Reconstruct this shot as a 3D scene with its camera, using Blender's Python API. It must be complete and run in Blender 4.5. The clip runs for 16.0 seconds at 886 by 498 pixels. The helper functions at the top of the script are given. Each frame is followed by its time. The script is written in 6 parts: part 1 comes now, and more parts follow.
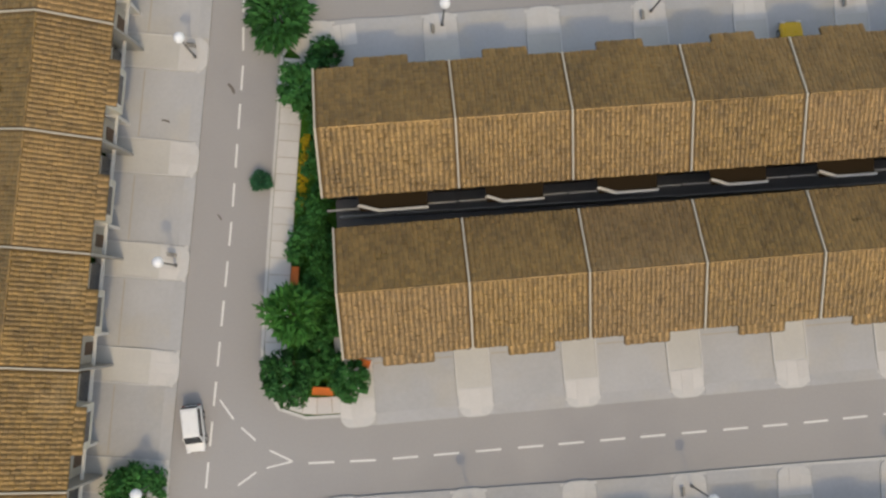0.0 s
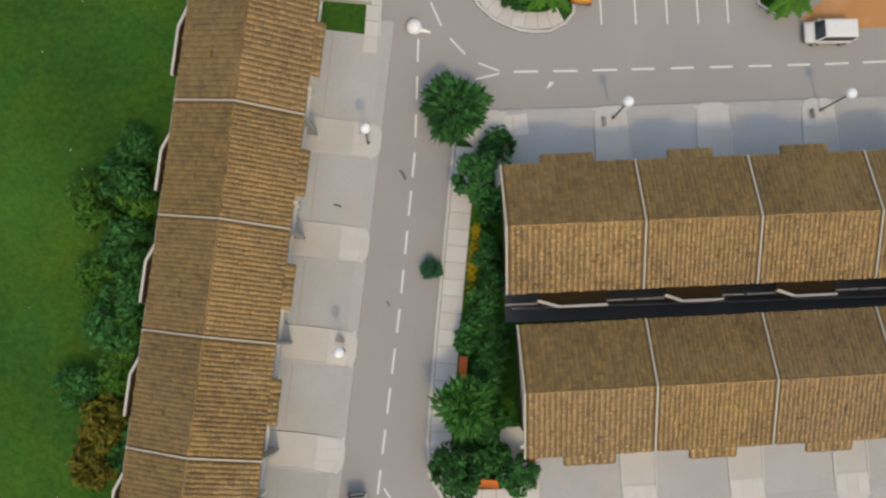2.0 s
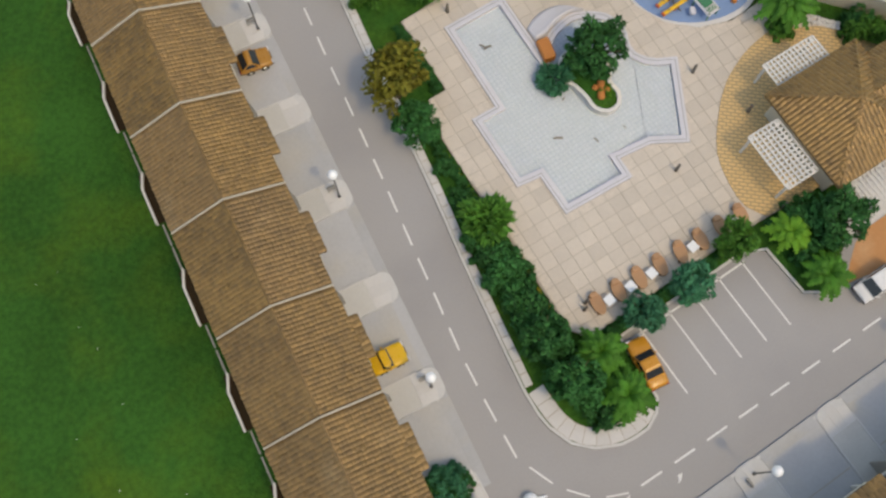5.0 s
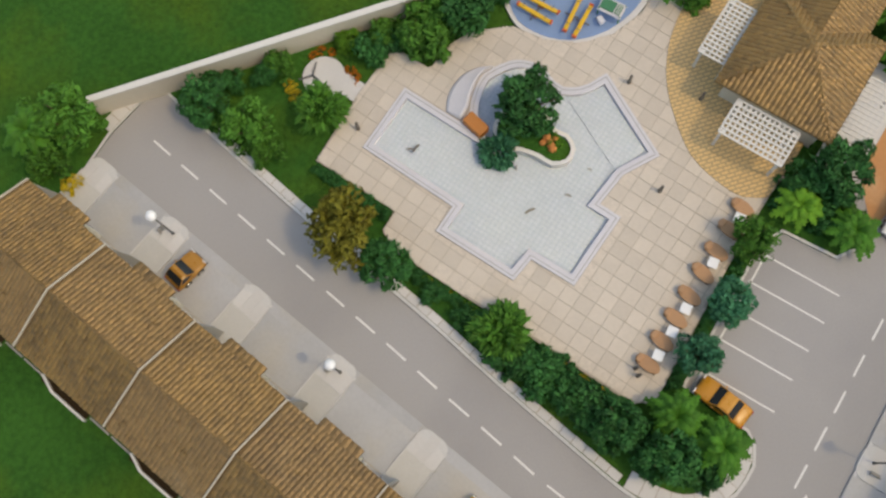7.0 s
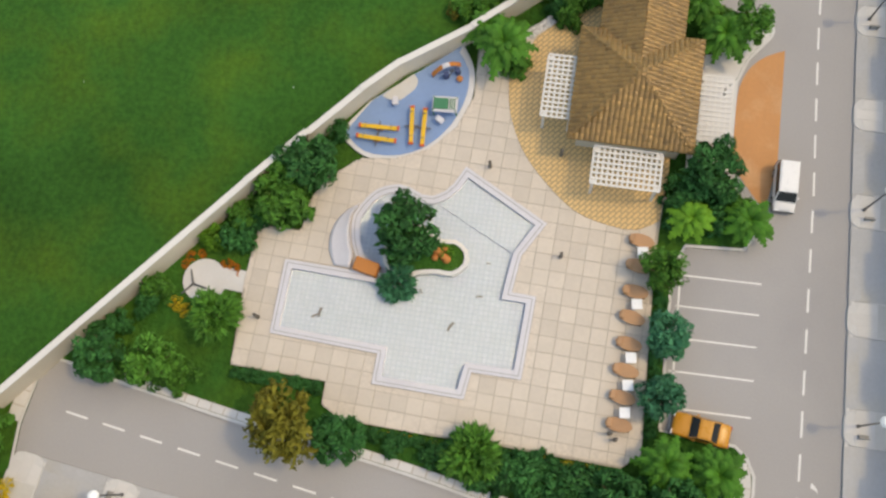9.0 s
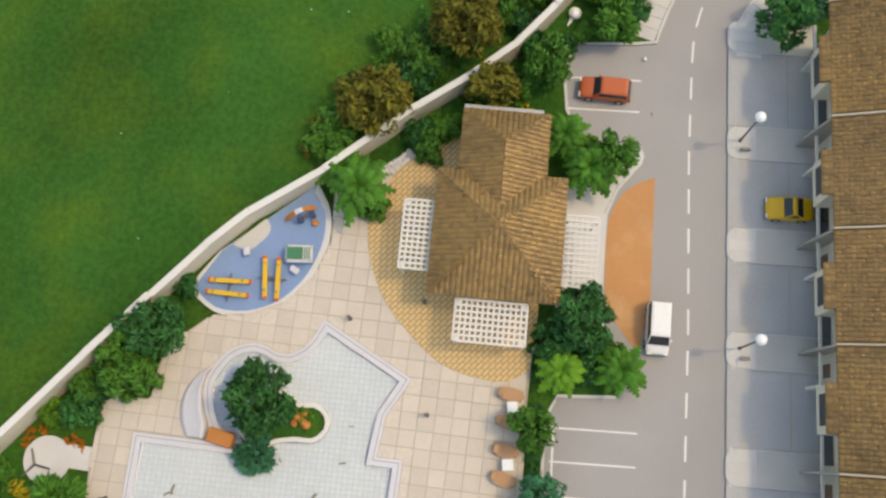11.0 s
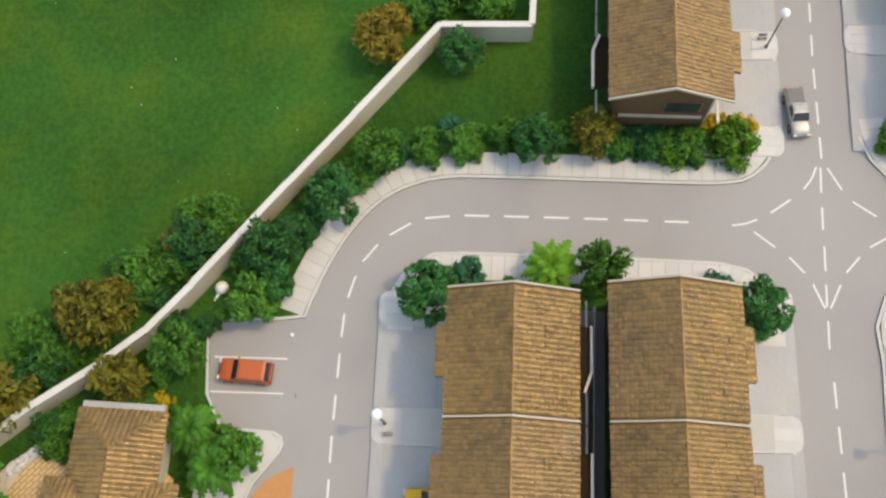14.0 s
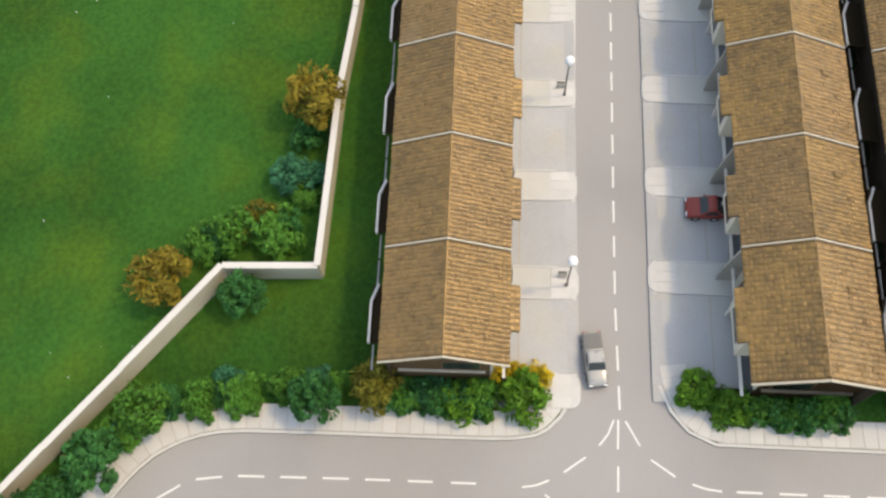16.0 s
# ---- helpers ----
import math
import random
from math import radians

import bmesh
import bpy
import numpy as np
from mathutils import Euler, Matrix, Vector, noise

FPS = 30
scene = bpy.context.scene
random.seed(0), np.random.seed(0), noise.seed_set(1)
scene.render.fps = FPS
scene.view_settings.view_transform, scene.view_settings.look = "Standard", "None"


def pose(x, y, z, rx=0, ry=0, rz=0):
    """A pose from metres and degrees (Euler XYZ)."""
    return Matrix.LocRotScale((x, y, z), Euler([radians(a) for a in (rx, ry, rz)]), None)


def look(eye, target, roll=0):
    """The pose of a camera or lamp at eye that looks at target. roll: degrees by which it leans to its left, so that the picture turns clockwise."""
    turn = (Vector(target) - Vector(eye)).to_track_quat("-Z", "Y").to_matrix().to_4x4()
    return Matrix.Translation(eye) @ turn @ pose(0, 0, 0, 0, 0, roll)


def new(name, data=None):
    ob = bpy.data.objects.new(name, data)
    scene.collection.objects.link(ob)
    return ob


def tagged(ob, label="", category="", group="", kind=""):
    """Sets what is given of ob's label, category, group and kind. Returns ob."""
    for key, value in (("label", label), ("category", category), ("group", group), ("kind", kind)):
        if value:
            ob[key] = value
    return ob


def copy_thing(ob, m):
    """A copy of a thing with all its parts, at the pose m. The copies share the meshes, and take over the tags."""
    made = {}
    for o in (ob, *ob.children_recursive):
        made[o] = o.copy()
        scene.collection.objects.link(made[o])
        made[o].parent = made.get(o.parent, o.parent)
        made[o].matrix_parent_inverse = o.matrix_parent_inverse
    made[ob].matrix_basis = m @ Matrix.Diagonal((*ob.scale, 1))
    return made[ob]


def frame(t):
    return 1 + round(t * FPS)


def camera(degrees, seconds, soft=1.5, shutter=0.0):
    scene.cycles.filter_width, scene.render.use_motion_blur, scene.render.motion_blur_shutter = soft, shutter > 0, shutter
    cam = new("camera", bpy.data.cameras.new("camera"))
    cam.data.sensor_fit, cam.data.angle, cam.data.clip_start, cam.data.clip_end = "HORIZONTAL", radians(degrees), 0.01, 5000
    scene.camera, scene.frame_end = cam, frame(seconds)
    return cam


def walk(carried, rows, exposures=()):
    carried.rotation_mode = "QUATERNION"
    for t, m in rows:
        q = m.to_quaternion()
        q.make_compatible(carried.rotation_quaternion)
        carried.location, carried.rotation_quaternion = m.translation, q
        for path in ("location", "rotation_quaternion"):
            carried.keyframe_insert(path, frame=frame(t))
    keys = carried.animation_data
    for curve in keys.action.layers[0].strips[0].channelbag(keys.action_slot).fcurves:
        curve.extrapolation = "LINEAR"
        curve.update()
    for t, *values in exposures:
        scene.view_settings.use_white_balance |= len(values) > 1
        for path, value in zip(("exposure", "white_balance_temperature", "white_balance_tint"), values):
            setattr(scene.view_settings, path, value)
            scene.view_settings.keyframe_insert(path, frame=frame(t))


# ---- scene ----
# One unit below is one metre of the modelled estate; the model stands at 1:100.
S = 0.01

cam = camera(51.49, 16.0, soft=2.5)
ROWS = [
    (0, 8.45, 10.00, 65.58, 3.48, -2.36, -3.13),
    (0.5, 5.62, 10.43, 65.97, 3.52, -2.55, -2.89),
    (1, 2.55, 11.80, 65.60, 4.23, -2.45, -3.35),
    (1.5, -0.10, 13.35, 65.73, 4.50, -2.67, -3.82),
    (2, -2.82, 14.95, 65.39, 5.10, -2.03, -1.22),
    (2.5, -5.70, 16.95, 65.69, 5.77, -3.41, -0.71),
    (3, -8.19, 20.53, 66.22, 6.07, -4.20, -1.07),
    (3.5, -8.45, 26.12, 65.94, 10.37, -4.41, -7.39),
    (4, -8.22, 31.34, 66.33, 13.04, -3.19, -19.34),
    (4.5, -8.25, 35.80, 66.74, 15.07, -0.26, -27.49),
    (4.7, -8.15, 37.47, 66.80, 15.70, -0.10, -29.32),
    (6.8, -3.02, 51.94, 63.84, 14.18, -0.12, -55.48),
    (7, -2.42, 52.37, 63.62, 13.32, 1.76, -57.24),
    (7.5, -1.35, 52.45, 63.97, 12.29, 0.94, -60.44),
    (8, -0.54, 52.19, 64.98, 12.37, 2.74, -66.06),
    (8.5, 2.47, 53.27, 64.85, 13.27, 4.44, -75.74),
    (8.7, 3.46, 53.53, 64.97, 13.85, 3.88, -78.89),
    (10.8, 16.84, 49.79, 63.77, 12.61, 0.92, -84.49),
    (11, 18.39, 48.74, 63.67, 12.78, 1.16, -84.40),
    (11.5, 21.75, 45.77, 63.62, 13.71, 1.35, -85.57),
    (12, 24.17, 42.11, 63.56, 14.36, 1.93, -86.95),
    (12.5, 25.96, 36.94, 63.29, 14.68, 2.26, -87.94),
    (13, 28.35, 32.30, 63.36, 15.47, 2.78, -87.34),
    (13.5, 31.82, 26.77, 63.81, 16.19, 2.21, -84.28),
    (14, 35.33, 23.60, 63.41, 17.69, 2.47, -86.12),
    (14.5, 38.87, 19.42, 63.34, 17.90, 2.35, -88.05),
    (15, 41.70, 14.92, 63.57, 19.02, 2.18, -88.45),
    (15.5, 44.70, 11.75, 63.75, 20.76, 2.07, -88.40),
    (16, 49.38, 9.70, 63.30, 22.38, 1.91, -86.79),
]
EXPOSURES = [(0.0, 0.80, 9400, 9), (1.5, 0.77, 9400, 9), (2.5, 0.90, 9300, 9), (3.5, 1.15, 9100, 9), (4.5, 0.83, 9100, 9), (7.0, 0.83, 9300, 9), (8.5, 1.05, 9400, 9), (11.0, 1.12, 9700, 9), (12.5, 1.28, 9600, 9), (13.5, 1.20, 9400, 9), (14.5, 1.38, 9400, 9), (16.0, 1.42, 9400, 9)]
walk(cam, [(t, pose(S * x, S * y, S * z, rx, ry, rz)) for t, x, y, z, rx, ry, rz in ROWS], EXPOSURES)

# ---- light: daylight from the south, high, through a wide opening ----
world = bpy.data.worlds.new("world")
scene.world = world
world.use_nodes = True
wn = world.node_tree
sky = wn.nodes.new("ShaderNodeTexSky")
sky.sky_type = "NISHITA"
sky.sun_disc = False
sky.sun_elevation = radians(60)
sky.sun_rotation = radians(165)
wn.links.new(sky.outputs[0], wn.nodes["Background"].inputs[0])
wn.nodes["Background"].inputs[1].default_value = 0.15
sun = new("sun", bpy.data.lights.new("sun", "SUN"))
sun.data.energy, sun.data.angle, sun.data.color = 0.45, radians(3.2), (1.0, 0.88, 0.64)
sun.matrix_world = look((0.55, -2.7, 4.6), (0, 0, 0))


# ---- materials ----
def material(name, colour, rough=0.6, spread=0.12, grain=3.0, blotch=0.25, bump=0.0, metal=0.0, per_object=0.0, per_island=0.0, bump_scale=None, spec=0.5, second=None, patch=None):
    """A painted or printed surface with variation at two scales; grain and blotch are waves a metre of the estate."""
    m = bpy.data.materials.new(name)
    m.use_nodes = True
    nt = m.node_tree
    b = nt.nodes["Principled BSDF"]
    b.inputs["Roughness"].default_value = rough
    b.inputs["Metallic"].default_value = metal
    b.inputs["Specular IOR Level"].default_value = spec
    co = nt.nodes.new("ShaderNodeTexCoord")
    vector = co.outputs["Object"]
    if per_object or second:
        who = nt.nodes.new("ShaderNodeObjectInfo")
        far = nt.nodes.new("ShaderNodeVectorMath")
        far.operation = "MULTIPLY_ADD"
        nt.links.new(who.outputs["Random"], far.inputs[0])
        far.inputs[1].default_value = (0.61, 0.37, 0.83)
        nt.links.new(vector, far.inputs[2])
        vector = far.outputs[0]

    def noise_at(scale, detail):
        n = nt.nodes.new("ShaderNodeTexNoise")
        n.inputs["Scale"].default_value = scale / S
        n.inputs["Detail"].default_value = detail
        nt.links.new(vector, n.inputs["Vector"])
        return n.outputs["Fac"]

    def math_node(op, a, c):
        n = nt.nodes.new("ShaderNodeMath")
        n.operation = op
        for i, v in enumerate((a, c)):
            if isinstance(v, (int, float)):
                n.inputs[i].default_value = v
            else:
                nt.links.new(v, n.inputs[i])
        return n.outputs[0]

    fine, broad = noise_at(grain, 4), noise_at(blotch, 2)
    value = math_node("ADD", math_node("MULTIPLY", math_node("SUBTRACT", fine, 0.5), spread * 2.2), math_node("MULTIPLY", math_node("SUBTRACT", broad, 0.5), spread * 2.6))
    if per_object:
        info = nt.nodes.new("ShaderNodeObjectInfo")
        value = math_node("ADD", value, math_node("MULTIPLY", math_node("SUBTRACT", info.outputs["Random"], 0.5), per_object * 2))
    if per_island:
        geo = nt.nodes.new("ShaderNodeNewGeometry")
        value = math_node("ADD", value, math_node("MULTIPLY", math_node("SUBTRACT", geo.outputs["Random Per Island"], 0.5), per_island * 2))
    value = math_node("ADD", value, 1.0)
    mix = nt.nodes.new("ShaderNodeVectorMath")
    mix.operation = "SCALE"
    mix.inputs[0].default_value = colour
    if second:
        pick = nt.nodes.new("ShaderNodeObjectInfo")
        blend = nt.nodes.new("ShaderNodeMix")
        blend.data_type = "RGBA"
        blend.inputs["A"].default_value = (*colour, 1)
        blend.inputs["B"].default_value = (*second, 1)
        nt.links.new(pick.outputs["Random"], blend.inputs["Factor"])
        nt.links.new(blend.outputs["Result"], mix.inputs[0])
    if patch:
        tint, waves, low, high, most = patch
        ramp = nt.nodes.new("ShaderNodeMapRange")
        for i, v in enumerate((low, high, 0.0, most)):
            ramp.inputs[i + 1].default_value = v
        nt.links.new(noise_at(waves, 6), ramp.inputs[0])
        over = nt.nodes.new("ShaderNodeMix")
        over.data_type = "RGBA"
        nt.links.new(ramp.outputs[0], over.inputs["Factor"])
        if second:
            nt.links.new(blend.outputs["Result"], over.inputs["A"])
        else:
            over.inputs["A"].default_value = (*colour, 1)
        over.inputs["B"].default_value = (*tint, 1)
        nt.links.new(over.outputs["Result"], mix.inputs[0])
    nt.links.new(value, mix.inputs["Scale"])
    nt.links.new(mix.outputs[0], b.inputs["Base Color"])
    nt.links.new(math_node("ADD", math_node("MULTIPLY", math_node("SUBTRACT", fine, 0.5), 0.25), rough), b.inputs["Roughness"])
    if bump:
        bn = nt.nodes.new("ShaderNodeBump")
        bn.inputs["Strength"].default_value = 0.6
        bn.inputs["Distance"].default_value = bump * S
        nt.links.new(noise_at(bump_scale or grain, 5), bn.inputs["Height"])
        nt.links.new(bn.outputs[0], b.inputs["Normal"])
    return m


def brick_material(name, light, dark, width, height, joint, turn=0.0, rough=0.6, shift=0.5):
    m = bpy.data.materials.new(name)
    m.use_nodes = True
    nt = m.node_tree
    co = nt.nodes.new("ShaderNodeTexCoord")
    mp = nt.nodes.new("ShaderNodeMapping")
    mp.inputs["Rotation"].default_value = (0, 0, radians(turn))
    br = nt.nodes.new("ShaderNodeTexBrick")
    br.offset = shift
    br.inputs["Scale"].default_value = 1 / S
    br.inputs["Color1"].default_value = (*light, 1)
    br.inputs["Color2"].default_value = (*[0.93 * c for c in light], 1)
    br.inputs["Mortar"].default_value = (*dark, 1)
    br.inputs["Mortar Size"].default_value = joint
    br.inputs["Brick Width"].default_value = width
    br.inputs["Row Height"].default_value = height
    nt.links.new(co.outputs["Object"], mp.inputs["Vector"])
    nt.links.new(mp.outputs[0], br.inputs["Vector"])
    b = nt.nodes["Principled BSDF"]
    nt.links.new(br.outputs["Color"], b.inputs["Base Color"])
    b.inputs["Roughness"].default_value = rough
    bn = nt.nodes.new("ShaderNodeBump")
    bn.inputs["Strength"].default_value = 0.5
    bn.inputs["Distance"].default_value = 0.03 * S
    nt.links.new(br.outputs["Fac"], bn.inputs["Height"])
    bn.invert = True
    nt.links.new(bn.outputs[0], b.inputs["Normal"])
    return m


def water_material(name):
    m = bpy.data.materials.new(name)
    m.use_nodes = True
    nt = m.node_tree
    b = nt.nodes["Principled BSDF"]
    b.inputs["Base Color"].default_value = (0.97, 0.985, 1.0, 1)
    b.inputs["Transmission Weight"].default_value = 1.0
    b.inputs["Roughness"].default_value = 0.08
    b.inputs["IOR"].default_value = 1.2
    co = nt.nodes.new("ShaderNodeTexCoord")
    n = nt.nodes.new("ShaderNodeTexNoise")
    n.inputs["Scale"].default_value = 1.2 / S
    bn = nt.nodes.new("ShaderNodeBump")
    bn.inputs["Strength"].default_value = 0.3
    bn.inputs["Distance"].default_value = 0.05 * S
    nt.links.new(co.outputs["Object"], n.inputs["Vector"])
    nt.links.new(n.outputs["Fac"], bn.inputs["Height"])
    nt.links.new(bn.outputs[0], b.inputs["Normal"])
    return m


ASPHALT = material("asphalt_grey", (0.372, 0.356, 0.345), 0.75, 0.06, 6, 0.08, 0.02, patch=((0.27, 0.262, 0.268), 0.07, 0.5, 0.72, 0.55))
GRASS = material("lawn_flock", (0.03, 0.108, 0.018), 0.95, 0.46, 2.4, 0.07, 0.35, bump_scale=4, spec=0.1, patch=((0.082, 0.145, 0.015), 0.16, 0.45, 0.75, 0.6))
CONCRETE = material("driveway_concrete", (0.455, 0.455, 0.457), 0.75, 0.09, 4, 0.3, 0.01, per_object=0.05, patch=((0.50, 0.46, 0.39), 0.2, 0.5, 0.72, 0.6))
PAVING = material("pale_paving", (0.63, 0.61, 0.585), 0.7, 0.06, 5, 0.5, 0.01, per_object=0.05)
CREAM = material("cream_paving", (0.55, 0.535, 0.50), 0.7, 0.07, 5, 0.5, 0.01, per_object=0.05)
KERB = material("kerb_white", (0.61, 0.60, 0.58), 0.7, 0.08, 4, 0.4)
PAINT = material("road_paint", (0.78, 0.77, 0.74), 0.7, 0.08, 8, 0.6)
TILE = material("roof_tile", (0.257, 0.146, 0.038), 0.36, 0.32, 1.6, 0.2, 0.16, bump_scale=1.9, metal=0.26, per_object=0.16, per_island=0.17, second=(0.195, 0.113, 0.04), patch=((0.36, 0.27, 0.16), 0.13, 0.62, 0.75, 0.35), spec=0.7)
TILE_CLUB = material("club_roof_tile", (0.258, 0.146, 0.043), 0.32, 0.28, 2.0, 0.3, 0.16, bump_scale=1.9, metal=0.28, per_island=0.17, spec=0.7)
# canopy brown with the shade behind the eaves put into the colour
SHADE = material("shaded_canopy_brown", (0.035, 0.023, 0.012), 0.8, 0.1, spec=0.1)
UNDER = material("roof_board", (0.15, 0.085, 0.028), 0.7, 0.1)
WHITE = material("white_card", (0.68, 0.65, 0.60), 0.65, 0.05, 4, 0.3)
CAP = material("cream_cap", (0.70, 0.635, 0.53), 0.65, 0.07, 4, 0.3)
VERGE = material("tan_verge", (0.5, 0.44, 0.35), 0.7, 0.08)
WALLS = material("cream_render", (0.62, 0.58, 0.49), 0.8, 0.06, 4, 0.3)
FIN = material("grey_fin", (0.33, 0.315, 0.29), 0.75, 0.08)
WALL_IN = material("boundary_wall", (0.63, 0.555, 0.44), 0.8, 0.07, 3, 0.3)
GABLE = material("brown_facing", (0.13, 0.08, 0.045), 0.8, 0.15, spec=0.1)
# brown deepened with the darkness of the gap behind the houses
GARDEN = material("shaded_garden_brown", (0.075, 0.058, 0.045), 0.8, 0.15, spec=0.2)
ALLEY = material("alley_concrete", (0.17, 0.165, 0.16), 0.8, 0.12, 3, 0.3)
GLASS = material("dark_pane", (0.03, 0.035, 0.04), 0.15, 0.05)
DOOR = material("brown_door", (0.16, 0.09, 0.05), 0.5, 0.1)
DECK = material("deck_tile", (0.605, 0.526, 0.438), 0.55, 0.06, 4, 0.5, per_object=0.06, per_island=0.05)
JOINT = material("deck_joint", (0.44, 0.385, 0.31), 0.8, 0.08)
COPING = material("pool_coping", (0.62, 0.605, 0.63), 0.5, 0.05, 4, 0.5)
POOL = brick_material("pool_tile", (0.45, 0.512, 0.592), (0.35, 0.425, 0.508), 0.37, 0.37, 0.035, rough=0.3, shift=0.0)
WATER = water_material("water")
CLUB_PAVE = brick_material("club_brick", (0.76, 0.51, 0.23), (0.48, 0.33, 0.165), 0.62, 0.3, 0.065, turn=40)
ORANGE = material("orange_paving", (0.57, 0.265, 0.10), 0.7, 0.08, 4, 0.4, 0.01, patch=((0.66, 0.42, 0.24), 0.5, 0.5, 0.75, 0.5))
BLUE = material("blue_rubber", (0.20, 0.315, 0.52), 0.7, 0.07, 4, 0.4)
YELLOW = material("yellow_paint", (0.80, 0.46, 0.03), 0.4, 0.05)
RED = material("red_paint", (0.65, 0.12, 0.03), 0.4, 0.05)
GREEN = material("green_plastic", (0.04, 0.20, 0.09), 0.4, 0.05)
RUST = material("orange_planter", (0.55, 0.20, 0.05), 0.7, 0.12)
PLANTER = material("bright_orange_planter", (0.78, 0.19, 0.03), 0.6, 0.1)
BROWN = material("brown_cushion", (0.48, 0.265, 0.14), 0.7, 0.1, per_object=0.08)
METAL = material("grey_metal", (0.16, 0.16, 0.16), 0.45, 0.05, metal=0.6)
RUBBER = material("tyre_rubber", (0.025, 0.025, 0.025), 0.8, 0.05)
CHROME = material("rim_metal", (0.55, 0.55, 0.55), 0.3, 0.03, metal=0.9)
GLOBE = material("white_globe", (0.9, 0.9, 0.9), 0.3, 0.01)
LAMP_RED = material("tail_lamp", (0.4, 0.02, 0.02), 0.3, 0.02)
BARK = material("bark", (0.10, 0.065, 0.04), 0.9, 0.2)
FIGURE = material("grey_figurine", (0.16, 0.14, 0.12), 0.7, 0.1)
LEAF = {
    "dark": material("leaf_dark_green", (0.029, 0.135, 0.033), 0.7, 0.2, 1.5, 0.3, per_object=0.2, per_island=0.45, spec=0.2),
    "mid": material("leaf_green", (0.06, 0.188, 0.026), 0.7, 0.2, 1.5, 0.3, per_object=0.2, per_island=0.45, spec=0.2),
    "leafy": material("leaf_deep_green", (0.036, 0.155, 0.03), 0.7, 0.2, 1.5, 0.3, per_object=0.1, per_island=0.45, spec=0.2),
    "palm": material("leaf_palm_green", (0.043, 0.15, 0.016), 0.6, 0.2, 1.5, 0.3, per_object=0.25, per_island=0.25, spec=0.2),
    "bright": material("leaf_bright_green", (0.085, 0.22, 0.02), 0.65, 0.2, 1.5, 0.3, per_object=0.15, per_island=0.4, spec=0.2),
    "olive": material("leaf_olive", (0.155, 0.145, 0.02), 0.75, 0.2, 1.5, 0.3, per_object=0.2, per_island=0.45, spec=0.2),
    "gold": material("leaf_gold", (0.215, 0.165, 0.022), 0.75, 0.2, 1.5, 0.3, per_object=0.15, per_island=0.45, spec=0.2),
    "teal": material("leaf_blue_green", (0.035, 0.165, 0.08), 0.7, 0.2, 1.5, 0.3, per_object=0.2, per_island=0.4, spec=0.2),
    "yellow": material("leaf_yellow", (0.58, 0.43, 0.035), 0.7, 0.2, 1.5, 0.3, per_object=0.1, per_island=0.4, spec=0.2),
    "rust": material("leaf_rust", (0.50, 0.17, 0.02), 0.7, 0.2, 1.5, 0.3, per_object=0.1, per_island=0.4, spec=0.2),
}


